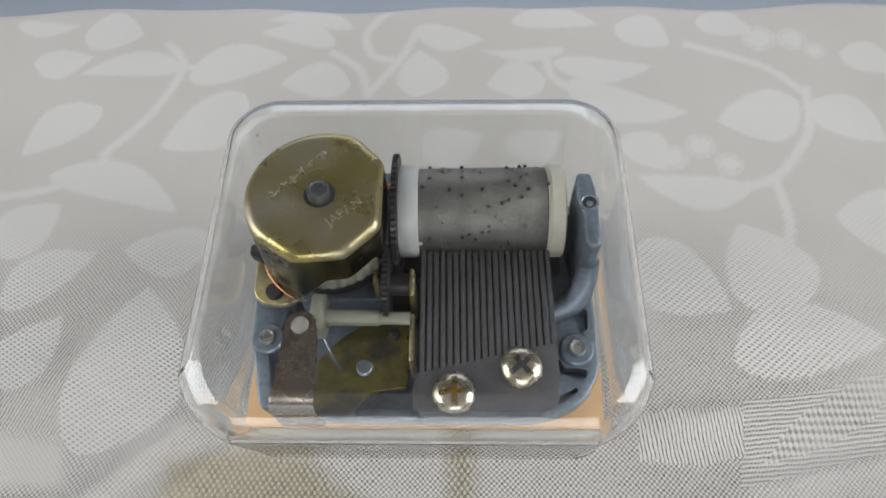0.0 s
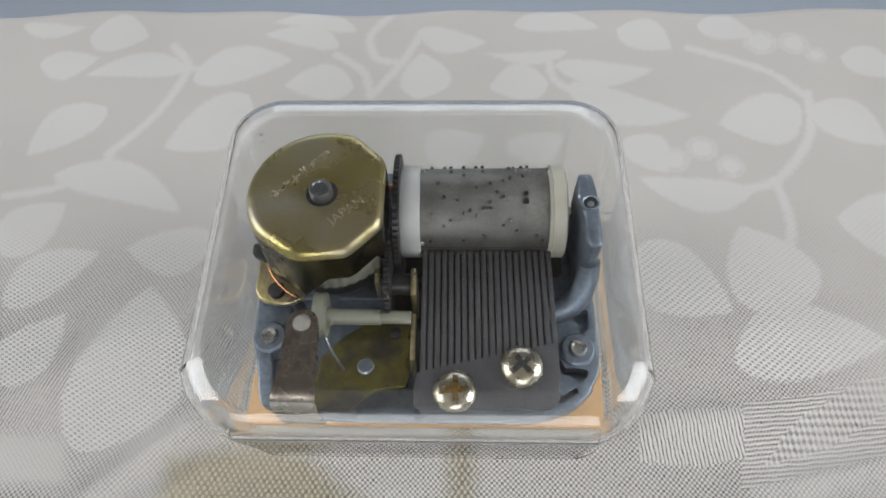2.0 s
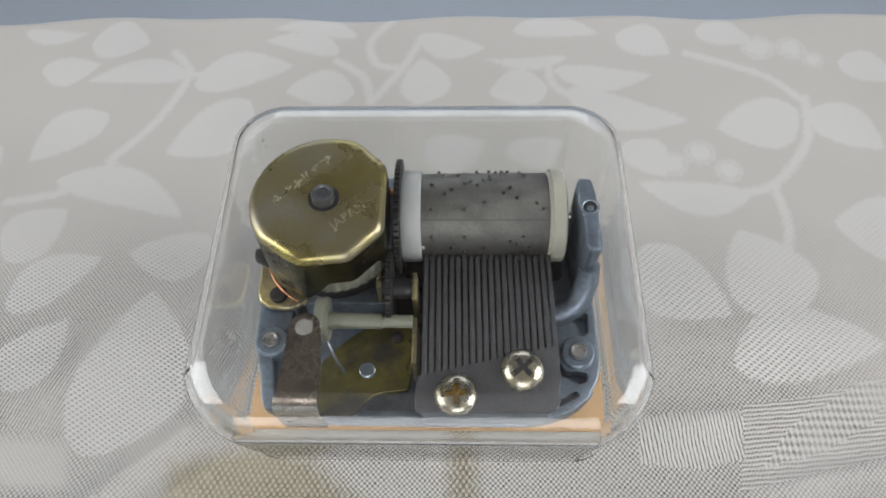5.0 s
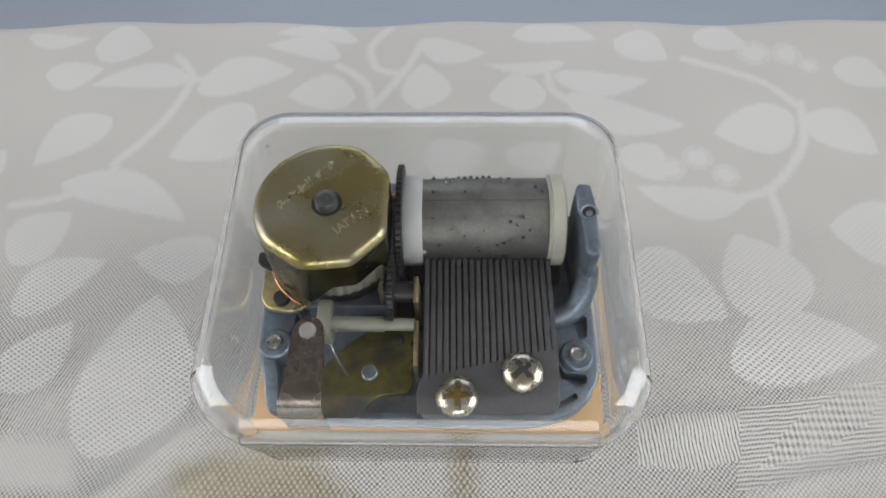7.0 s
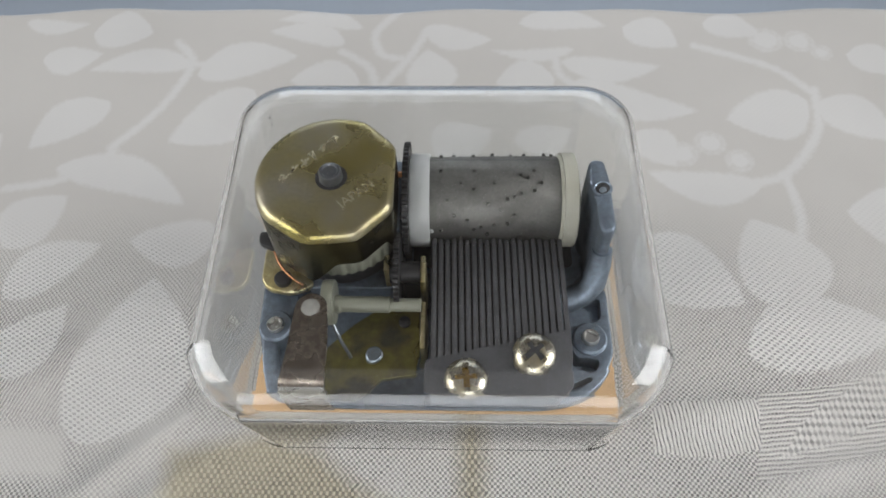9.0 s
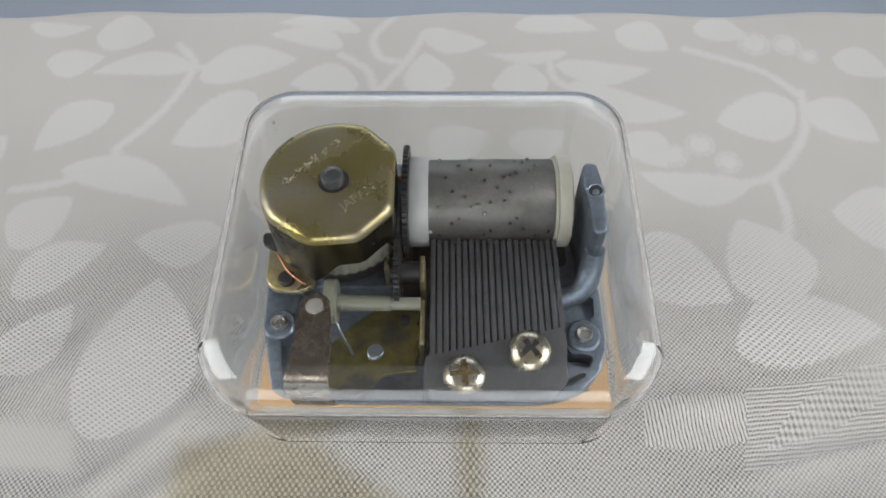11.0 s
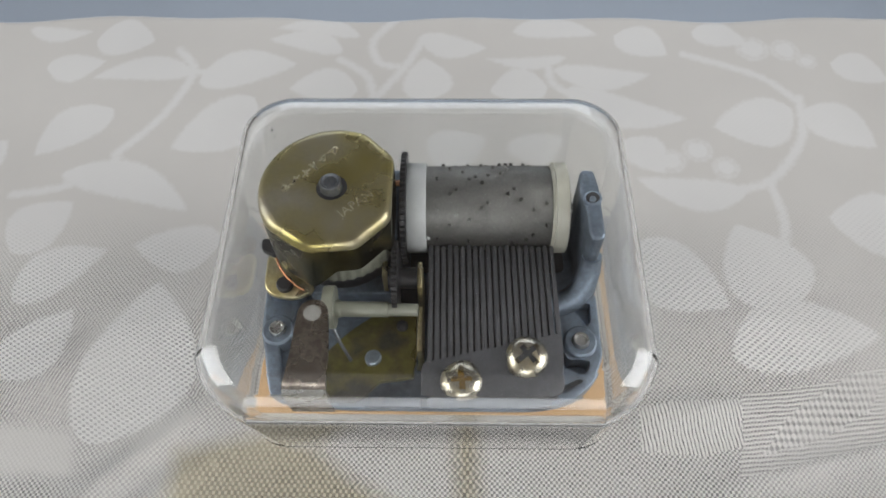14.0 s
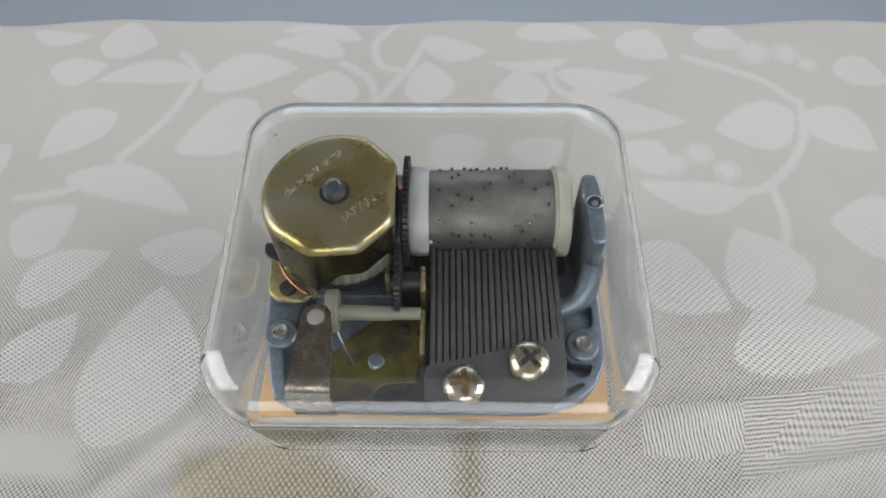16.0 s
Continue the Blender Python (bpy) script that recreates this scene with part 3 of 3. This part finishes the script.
def tray_mesh():
    return slab(rounded(CX - 27.2, -14.7, CX + 27.2, 27.3, 6.0, 8), 0.35, 1.65, 0.2)


clear_case()

board = holder("base_board", 0, 0, 0, "thin tan base board under the musical movement", "board")
part("board", slab(rounded(-25.4, -11.9, 26.9, 24.0, 1.5), 2.05, 3.0, 0.2), TAN, board)

# ---- musical movement ----
move = holder("musical_movement", 0, 0, 0, "wind-up musical movement with pinned drum, steel comb and brass-yellow spring cap", "music box")


def at_place(ob, x, y, z):
    ob.location = (x * MM, y * MM, z * MM)
    return ob


def baseplate():
    outline = soft_corners([(-25.9, 9), (-25.6, 1.5), (-22.8, -9.6), (-12, -11.2), (17, -11.2), (23.2, -8.5), (26.2, -3.5), (26.2, 13), (25.5, 24), (-22, 24), (-26, 18)], 2.6)
    part("baseplate", slab(outline, 3.0, 4.3, 0.4), ZINC, move)
    # raised casting at the drum's free end, with pockets sunk into it
    casting = slab(soft_corners([(19.6, 7.4), (26.2, 8.4), (26.2, -3.0), (24.8, -6.4), (21.8, -9.4), (17.4, -11.0), (17.4, -7.5)], 1.6), 4.0, 6.6, 0.4)
    pockets = [slab(soft_corners(p, 0.55), 4.35, 7.5) for p in (
        [(22.7, 5.8), (25.1, 6.0), (24.9, 2.7), (23.6, 1.8), (23.2, 3.9), (22.2, 4.4)],
        [(20.2, -1.8), (20.9, -3.4), (22.3, -3.3), (24.2, -3.6), (24.1, -4.8), (22.8, -5.4), (21.4, -4.6), (20.0, -4.2)],
        [(19.4, -8.6), (20.6, -8.4), (23.1, -6.4), (22.6, -5.9), (20.6, -7.0), (19.2, -7.4)])]
    part("rim", carved(casting, pockets), ZINC, move)
    part("rim", slab(soft_corners([(-25.6, 8.6), (-25.4, 1.6), (-22.6, -9.3), (-20.6, -9.3), (-23.0, 1.2), (-20.4, 3.6), (-19.8, 8.6)], 0.7), 4.0, 6.6, 0.35), ZINC, move)
    part("rim", slab(soft_corners([(-18, 9.5), (-18, 6.3), (-5.6, 6.3), (-4.6, 9.5)], 0.5), 4.0, 9.4, 0.3), ZINC, move)
    part("rim", box(-9.0, -11.0, 4.0, -0.6, -9.2, 6.4, 0.3), ZINC, move)
    for x, y, r in ((-22.8, 1.4, 2.1), (22.9, -0.6, 2.1)):
        boss = part("boss", lathe([(r + 0.5, 4.0), (r + 0.4, 7.0), (r + 0.1, 7.3), (1.35, 7.3), (1.3, 6.7)], (x, y, 0)), ZINC, move)
        part("rivet", lathe([(1.3, 6.5), (1.3, 7.6), (1.1, 7.95), (0.8, 7.9), (0.7, 7.7)], (x, y, 0), n=24), BRIGHT, boss, "bright rivet head")


baseplate()


def bracket():
    """The cast arm that bears the drum's free end."""
    bm = bmesh.new()
    top = soft_corners([(22.9, 21.3), (25.0, 21.3), (25.3, 17.0), (25.5, 9.4), (25.0, 8.7), (23.8, 8.7), (23.35, 9.6), (23.3, 14.4), (22.7, 16.6)], 1.0, 6)
    slab(top, 4.0, 20.6, 0.55, bm)
    br = part("bracket", bm, ZINC, move)
    part("arm", tube([(24.6, 9.6, 14.5), (24.5, 8.6, 12.0), (23.8, 7.2, 9.6), (22.4, 6.2, 8.0), (20.6, 5.6, 7.2), (18.8, 5.4, 7.0)], [1.5, 1.75, 1.9, 1.9, 1.9, 1.9], 16), ZINC, br)
    part("hole_rim", lathe([(1.35, 20.4), (1.35, 20.75), (1.15, 20.85), (0.95, 20.7), (0.9, 20.65)], (24.25, 15.9, 0), n=28), ZINC, br)
    # black disc added for the shade inside the hole
    part("hole_shade", lathe([(0.98, 20.5), (0.98, 20.72), (0.9, 20.74)], (24.25, 15.9, 0), n=28), BLACK, br)
    part("bearing_pin", lathe([(0.5, 20.5), (0.5, 20.85), (0.4, 20.9)], (24.2, 15.55, 0), n=20), RIVET, br)


bracket()


def comb():
    z0, z1 = 11.5, 12.4
    x0, n, pitch, slot = 0.1, 20, 0.968, 0.3
    root = lambda x: -5.9 + (x - x0) * 0.235
    outline = soft_corners([(-0.35, -6.2), (-0.35, -11.3), (17.9, -11.3), (19.35, -9.9), (19.35, root(19.35) - 0.25), (0.3, root(0.3) - 0.25)], 0.8)
    c = part("comb", slab(outline, z0, z1, 0.12), STEEL, move, "dark grey tuned steel comb")
    part("comb_bed", slab(soft_corners([(0.2, -10.9), (17.6, -10.9), (18.9, -9.4), (18.9, -1.9), (0.6, -6.6)], 0.6), 4.0, z0, 0.1), ZINC, c)
    for i in range(n):
        a = x0 + i * pitch + slot / 2
        b = a + pitch - slot
        bm = bmesh.new()
        ya, yb = root(a) - 0.6, root(b) - 0.6
        slab([(a, ya), (b, yb), (b, 13.0 - 0.12 * (i % 3)), (a, 13.0 - 0.12 * (i % 3))], z0 + 0.1, z1 - 0.01, 0.05, bm)
        part("tooth", bm, STEEL, c)
    # black sheets added for the shade below the teeth and the drum
    part("slot_shade_sheet", slab([(0.4, -5.8), (19.0, -1.6), (19.0, 12.6), (0.4, 12.6)], 4.4, 4.8), BLACK, c)
    part("drum_shade_sheet", slab(rounded(-3.0, 12.7, 22.0, 23.5, 1.0), 4.2, 4.45), BLACK, c)
    for x, y, turn in ((5.2, -9.0, 4), (14.2, -5.35, 38)):
        head = bmesh.new()
        lathe([(2.95, 12.4), (2.95, 12.65), (2.75, 13.15), (2.2, 13.6), (1.5, 13.85), (0.7, 13.95), (0.05, 13.97)], (0, 0, 0), n=48, bm=head)
        slots = []
        for k in range(2):
            arm = box(-2.0, -0.42, 13.3, 2.0, 0.42, 14.5)
            bmesh.ops.rotate(arm, verts=arm.verts, cent=(0, 0, 0), matrix=Matrix.Rotation(radians(90 * k), 3, "Z"))
            slots.append(arm)
        s = at_place(part("screw", carved(head, slots), SCREW, c, "zinc-plated pan-head screw with cross recess"), x, y, 0)
        s.rotation_euler = (0, 0, radians(turn))
        part("cross_recess", box(-1.45, -1.45, 13.15, 1.45, 1.45, 13.36), RECESS if x < 10 else ARBOR, s)


comb()

# the turning drum, built about its axis
AX, AY, AZ = 0.0, 19.7, 12.8


def drum():
    R = 6.6
    d = at_place(part("drum", lathe([(0.6, -0.4), (R - 0.3, -0.4), (R, -0.1), (R, 18.8), (R - 0.2, 19.1), (0.6, 19.1)], axis="x", n=96), DRUM, move, "grey steel drum studded with small pins"), AX, AY, AZ)
    pins = bmesh.new()

    def note(tooth, *angles):
        for a in angles:
            stud(pins, 0.58 + tooth * 0.968, a, R)

    note(0, 93)
    note(1, 22, 108, 141, 185, 228, 308, 345)
    note(2, 66, 269)
    note(3, 7, 45, 122, 163, 206, 249)
    note(4, 14, 88, 122, 177, 212, 291)
    note(5, 42, 242)
    note(6, 24, 81, 109, 122, 139, 171, 228, 283, 308, 346)
    note(7, 28, 232)
    note(8, 21, 59, 122, 187, 221, 264)
    note(9, 31, 88, 119, 194, 235, 291, 354)
    note(10, 32, 39, 66, 255)
    note(11, 52, 238, 270)
    note(12, 8, 46, 70, 206, 249, 273)
    note(13, 15, 74, 102, 134, 213, 277, 302)
    note(14, 1, 94, 127, 198, 298)
    note(15, 78, 108, 141, 281, 309)
    note(16, 89, 114, 149, 185, 291)
    note(17, 354)
    note(18, 164, 193, 346)
    note(19, 96)
    tagged(part("pins", pins, PIN, d), kind="stuff")
    seam = bmesh.new()
    box(0.0, -0.06, R - 0.03, 18.8, 0.06, R + 0.02, bm=seam)
    bmesh.ops.rotate(seam, verts=seam.verts, cent=(0, 0, 0), matrix=Matrix.Rotation(radians(90 - SEAM0), 3, "X"))
    part("seam", seam, SEAM, d)
    mark = bmesh.new()
    for deg, r in ((47, 0.42), (37, 0.5)):
        ring = lathe([(r, 0.0), (r, 0.05), (r - 0.1, 0.05), (r - 0.12, 0.0)], n=18)
        bmesh.ops.transform(ring, matrix=Matrix.Rotation(radians(90 - deg), 4, "X") @ Matrix.Translation((15.4, 0, R)), verts=ring.verts)
        merge(mark, ring)
    part("stamped_mark", mark, PIN, d)
    part("collar", lathe([(2, -3.1), (7.0, -3.1), (7.15, -2.9), (7.15, -0.3), (7.0, -0.1), (2, -0.1)], axis="x", n=72), NYLON, d, "milky white nylon collar")
    bm = lathe([(2, 18.95), (6.7, 18.95), (6.75, 19.1), (6.75, 19.4), (7.15, 19.45), (7.15, 21.3), (6.9, 21.5), (2, 21.5)], axis="x", n=72)
    part("collar", bm, NYLON_OLD, d, "yellowed nylon end collar")
    part("drum_gear", gear(8.2, 8.95, 56, -3.95, -3.15), BLACK, d, "thin dark toothed wheel")
    part("axle", lathe([(0.9, 21.3), (0.9, 23.4)], axis="x", n=20), BRIGHT, d)
    return d


def stud(bm, x, deg, R):
    """A small pin on the drum, deg from the comb side upwards."""
    a = radians(deg - 3)
    n = Vector((0, -math.cos(a), math.sin(a)))
    t = Vector((0, math.sin(a), math.cos(a)))
    base, tip = [], []
    for k in range(6):
        q = 2 * math.pi * k / 6
        off = Vector((math.cos(q) * 0.3, 0, 0)) + t * (math.sin(q) * 0.3)
        base.append(bm.verts.new(Vector((x, 0, 0)) + n * (R - 0.05) + off))
        tip.append(bm.verts.new(Vector((x, 0, 0)) + n * (R + 0.4) + off * 0.75))
    for i in range(6):
        j = (i + 1) % 6
        bm.faces.new((base[i], base[j], tip[j], tip[i]))
    bm.faces.new(tip)


SEAM0 = -31.0
DRUM_OB = drum()


def spring_cap():
    cx, cy, R = -13.2, 15.4, 10.8
    flats = ((0, 8.5), (44, 10.0), (-44, 9.9), (-85, 10.35), (-125, 10.4))
    out = []
    for i in range(144):
        a = 360 * i / 144
        r = R
        for f, d in flats:
            c = math.cos(radians(a - f))
            if c > 0.2:
                r = min(r, d / c)
        out.append((cx + r * math.cos(radians(a)), cy + r * math.sin(radians(a))))
    for _ in range(3):
        out = [tuple((out[i - 1][k] + 2 * out[i][k] + out[(i + 1) % 144][k]) / 4 for k in (0, 1)) for i in range(144)]
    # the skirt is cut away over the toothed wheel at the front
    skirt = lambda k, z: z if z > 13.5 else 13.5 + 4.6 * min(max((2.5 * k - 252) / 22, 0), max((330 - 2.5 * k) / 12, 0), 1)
    bm = bmesh.new()
    rings = []
    for inset, z in ((0.0, 13.0), (0.0, 23.5), (0.12, 24.1), (0.42, 24.55), (0.85, 24.82), (1.35, 24.93), (1.8, 24.95)):
        rings.append([bm.verts.new((cx + (x - cx) * (1 - inset / 10), cy + (y - cy) * (1 - inset / 10), skirt(k, z))) for k, (x, y) in enumerate(out)])
    n = len(out)
    for k, (a, b) in enumerate(zip(rings, rings[1:])):
        for i in range(n):
            f = bm.faces.new((a[i], a[(i + 1) % n], b[(i + 1) % n], b[i]))
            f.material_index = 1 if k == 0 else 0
    bm.faces.new(rings[-1])
    cap = part("spring_cap", bm, [GOLD, SHADED_SKIRT], move, "yellow chromate steel spring cap with faceted rim")
    # black disc laid on the cap for the dark gap around the arbor
    part("cap_hole_shade", lathe([(2.2, 24.9), (2.2, 25.0), (2.05, 25.02)], (cx, cy - 0.6, 0), n=32), BLACK, cap)
    part("arbor", lathe([(1.6, 24.9), (1.55, 26.3), (1.4, 26.55), (1.1, 26.6), (0.95, 26.4), (0.5, 26.35)], (cx, cy - 0.75, 0), n=32), ARBOR, cap, "grey steel arbor end")
    # stamped lettering as plain bars, on a rising line
    rng = random.Random(11)
    for k in range(6):
        s = -4.6 + k * 1.85
        p = Vector((-16.6, 18.1, 24.96)) + Vector((math.cos(radians(47.5)), math.sin(radians(47.5)), 0)) * s
        bar = bmesh.new()
        for _ in range(3):
            st = box(-0.13, -rng.uniform(0.55, 1.0), 0, 0.13, rng.uniform(0.4, 0.9), 0.06, 0.02)
            bmesh.ops.transform(st, matrix=Matrix.Translation((rng.uniform(-0.45, 0.45), rng.uniform(-0.2, 0.2), 0)) @ Matrix.Rotation(radians(rng.uniform(-75, 15)), 4, "Z"), verts=st.verts)
            merge(bar, st)
        bmesh.ops.transform(bar, matrix=Matrix.Translation(p) @ Matrix.Rotation(radians(47.5 - 18 + rng.uniform(-25, 25)), 4, "Z"), verts=bar.verts)
        part("stamped_bar", bar, ETCH, cap)
    txt = bpy.data.curves.new("stamped_word", "FONT")
    txt.body, txt.size, txt.extrude, txt.align_x = "JAPAN", 2.0 * MM, 0.04 * MM, "CENTER"
    to = new("stamped_word", txt)
    dg = bpy.context.evaluated_depsgraph_get()
    me = bpy.data.meshes.new_from_object(to.evaluated_get(dg))
    bpy.data.objects.remove(to)
    wo = new("stamped_word", me)
    me.materials.clear()
    me.materials.append(ETCH)
    wo.parent = cap
    wo.matrix_basis = pose(-9.2 * MM, 11.5 * MM, 24.97 * MM, 0, 0, 41)
    # toothed nylon wheel below the cap
    bm = bmesh.new()
    pts = []
    for i in range(40):
        for f, r in ((0, 9.6), (0.25, 9.6), (0.45, 9.8), (0.8, 9.8)):
            a = 2 * math.pi * (i + f) / 40
            pts.append((cx + min(r * math.cos(a) * 0.97, 7.9), cy + 0.2 + r * math.sin(a)))
    part("crown_wheel", slab(pts, 13.9, 18.0, 0.3), SHADED_NYLON, move, "white nylon crown wheel")
    part("wheel_plate", lathe([(8.2, 9.0), (8.6, 13.9)], (cx, cy, 0), n=48), BLACK, move)
    return cap


spring_cap()


def left_parts():
    ear = part("ear_plate", slab(soft_corners([(-25.3, 13.4), (-25.2, 7.6), (-24.0, 6.0), (-20.4, 5.2), (-17.0, 6.6), (-18.4, 9.0), (-21.8, 13.6)], 1.1), 9.0, 9.9, 0.35), EDGE, move, "brass-yellow mounting ear")
    arc = [(-13.2 + 10.9 * math.cos(radians(a)), 15.4 + 10.9 * math.sin(radians(a)), 11.2) for a in range(196, 246, 5)]
    part("copper_edge", tube(arc, 0.18, 8), COPPER, move, "copper-coloured plate edge")
    part("ear_post", box(-24.6, 6.6, 4.0, -19.5, 11.5, 9.0, 0.4), ZINC, move)
    part("ear_rivet", lathe([(1.3, 9.8), (1.3, 10.6), (1.1, 10.8)], (-21.8, 7.5, 0), n=28), BLACK, ear)
    tab = part("tab", slab(soft_corners([(-25.8, 14.6), (-25.7, 12.6), (-23.4, 11.4), (-22.4, 14.6)], 0.6), 11.5, 12.4, 0.15), BLACK, move)
    gov = part("governor_plate", slab(soft_corners([(-1.6, 3.2), (-1.5, -6.9), (-6.4, -7.6), (-8.6, -10.2), (-10.0, -11.1), (-14.6, -10.9), (-14.6, -3.0), (-11.2, 0.4), (-7.4, 3.2)], 0.5), 8.0, 9.0, 0.15), GOLD_DARK, move, "olive-brown chromate governor plate")
    part("plate_rivet", lathe([(1.2, 8.9), (1.2, 9.5), (1.0, 9.7)], (-7.75, -4.2, 0), n=28), RIVET, gov)
    part("plate_rivet", lathe([(0.85, 8.9), (0.85, 9.4), (0.7, 9.5)], (-3.7, 0.9, 0), n=24), BLACK, gov)
    for x, y0, y1, z1 in ((-0.95, 4.6, 9.0, 14.2), (-0.95, -4.0, 3.2, 11.2), (-6.2, 6.6, 9.4, 14.0)):
        part("bearing_plate", box(x - 0.4, y0, 4.0, x + 0.4, y1, z1, 0.25), EDGE, move)
    rod = part("worm_shaft", tube([(-13.6, 2.2, 12.2), (-12.6, 2.2, 12.2), (-12.4, 2.2, 12.2), (-5.6, 2.1, 12.2), (-5.5, 2.1, 12.2), (-1.2, 2.0, 12.2)], [1.3, 1.3, 1.15, 1.15, 0.95, 0.95], 20), SHADED_NYLON, move, "cream nylon worm shaft")
    part("governor_disc", lathe([(0.8, -14.9), (3.1, -14.9), (3.2, -14.7), (3.2, -13.5), (3.1, -13.3), (0.8, -13.3)], (0, 2.4, 12.4), "x", 36), SHADED_NYLON, rod)
    # black block added for the deep shade between the gears
    part("gear_shade_block", slab(soft_corners([(-7.4, 9.6), (-5.6, 5.4), (-5.2, 3.4), (-0.4, 3.4), (-0.4, 11.0), (-7.4, 11.0)], 0.4), 4.0, 6.0, 0.3), BLACK, move, "black block added for the shade between the gears")
    part("wheel_frame", box(-6.6, 12.0, 4.0, -4.3, 24.6, 16.4, 0.3), ZINC, move)
    part("frame_nub", lathe([(0.5, -6.0), (0.5, -3.9), (0.35, -3.8)], (0, 21.9, 16.4), "x", 12), COPPER, move)
    part("bead", lathe([(0.05, 13.2), (0.4, 13.35), (0.58, 13.75), (0.5, 14.2), (0.2, 14.45), (0.03, 14.5)], (0.1, 13.6, 0), n=16), NYLON, move)
    lev = part("stop_lever", strip_lever(), [LEVER, BRIGHT], move, "brownish nickel-plated stop lever strip")
    part("lever_rivet", lathe([(1.2, 19.9), (1.2, 20.03), (1.15, 20.05)], (-14.95, -2.4, 0), n=28), PALE, lev, "pale matt rivet head")
    part("wire_spring", tube([(-12.9, -2.0, 14.4), (-12.5, -2.8, 13.8), (-12.0, -3.6, 12.6), (-11.4, -4.2, 11.0), (-10.9, -4.7, 9.4)], 0.24, 8), ARBOR, move)
    small = at_place(part("idler_gear", gear(5.2, 5.75, 44, -0.4, 0.4), BLACK, move, "small dark toothed wheel"), -4.6, 7.5, 11.9)
    part("idler_hub", lathe([(1.6, -1.2), (1.6, 3.4)], axis="x", n=24), BLACK, small)
    return small


def strip_lever():
    """A flat strip that bends down at its front end."""
    bm = bmesh.new()
    prof = [(-2.4, 20.0, 4.1, -14.9), (-6, 20.0, 4.7, -14.85), (-11.0, 20.0, 5.3, -14.85), (-12.1, 19.7, 5.6, -15.0), (-12.8, 18.9, 5.7, -15.1), (-13.1, 17.8, 5.8, -15.2), (-13.2, 15.6, 5.8, -15.3), (-13.2, 9.0, 5.8, -15.3)]
    top, low = [], []
    for y, z, w, cx in prof:
        top.append([bm.verts.new((cx + s * w / 2, y, z)) for s in (-1, 1)])
        low.append([bm.verts.new((cx + s * w / 2, y + (0.5 if z < 18 else 0.2), z - (0.6 if z > 18 else 0.0))) for s in (-1, 1)])
    for i, (a, b) in enumerate(zip(top, top[1:])):
        # bend faces in bright steel: their bright reflection put into the material
        bm.faces.new((a[0], a[1], b[1], b[0])).material_index = 1 if 4 <= i <= 5 else 0
    for a, b in zip(low, low[1:]):
        bm.faces.new((a[1], a[0], b[0], b[1]))
    for s in (0, 1):
        for i in range(len(prof) - 1):
            bm.faces.new((top[i][s], top[i + 1][s], low[i + 1][s], low[i][s]))
    bm.faces.new((top[-1][0], top[-1][1], low[-1][1], low[-1][0]))
    bm.faces.new((top[0][1], top[0][0], low[0][0], low[0][1]))
    merge(bm, lathe([(2.05, 19.4), (2.05, 19.94), (2.0, 19.99)], (-14.9, -2.4, 0), n=36))
    return bm


IDLER = left_parts()


# ---- what moves ----
def turning(ob, degrees_per_second, at):
    """Rows of a steady turn about x."""
    return [(t / 2, pose(*(v * MM for v in at), degrees_per_second * t / 2)) for t in range(0, 33, 2)]


def motions():
    # the drum's near side climbs from the comb and goes over the top
    walk(DRUM_OB, turning(DRUM_OB, -16.5, (AX, AY, AZ)))
    walk(IDLER, turning(IDLER, 25.0, (-4.6, 7.5, 11.9)))


motions()
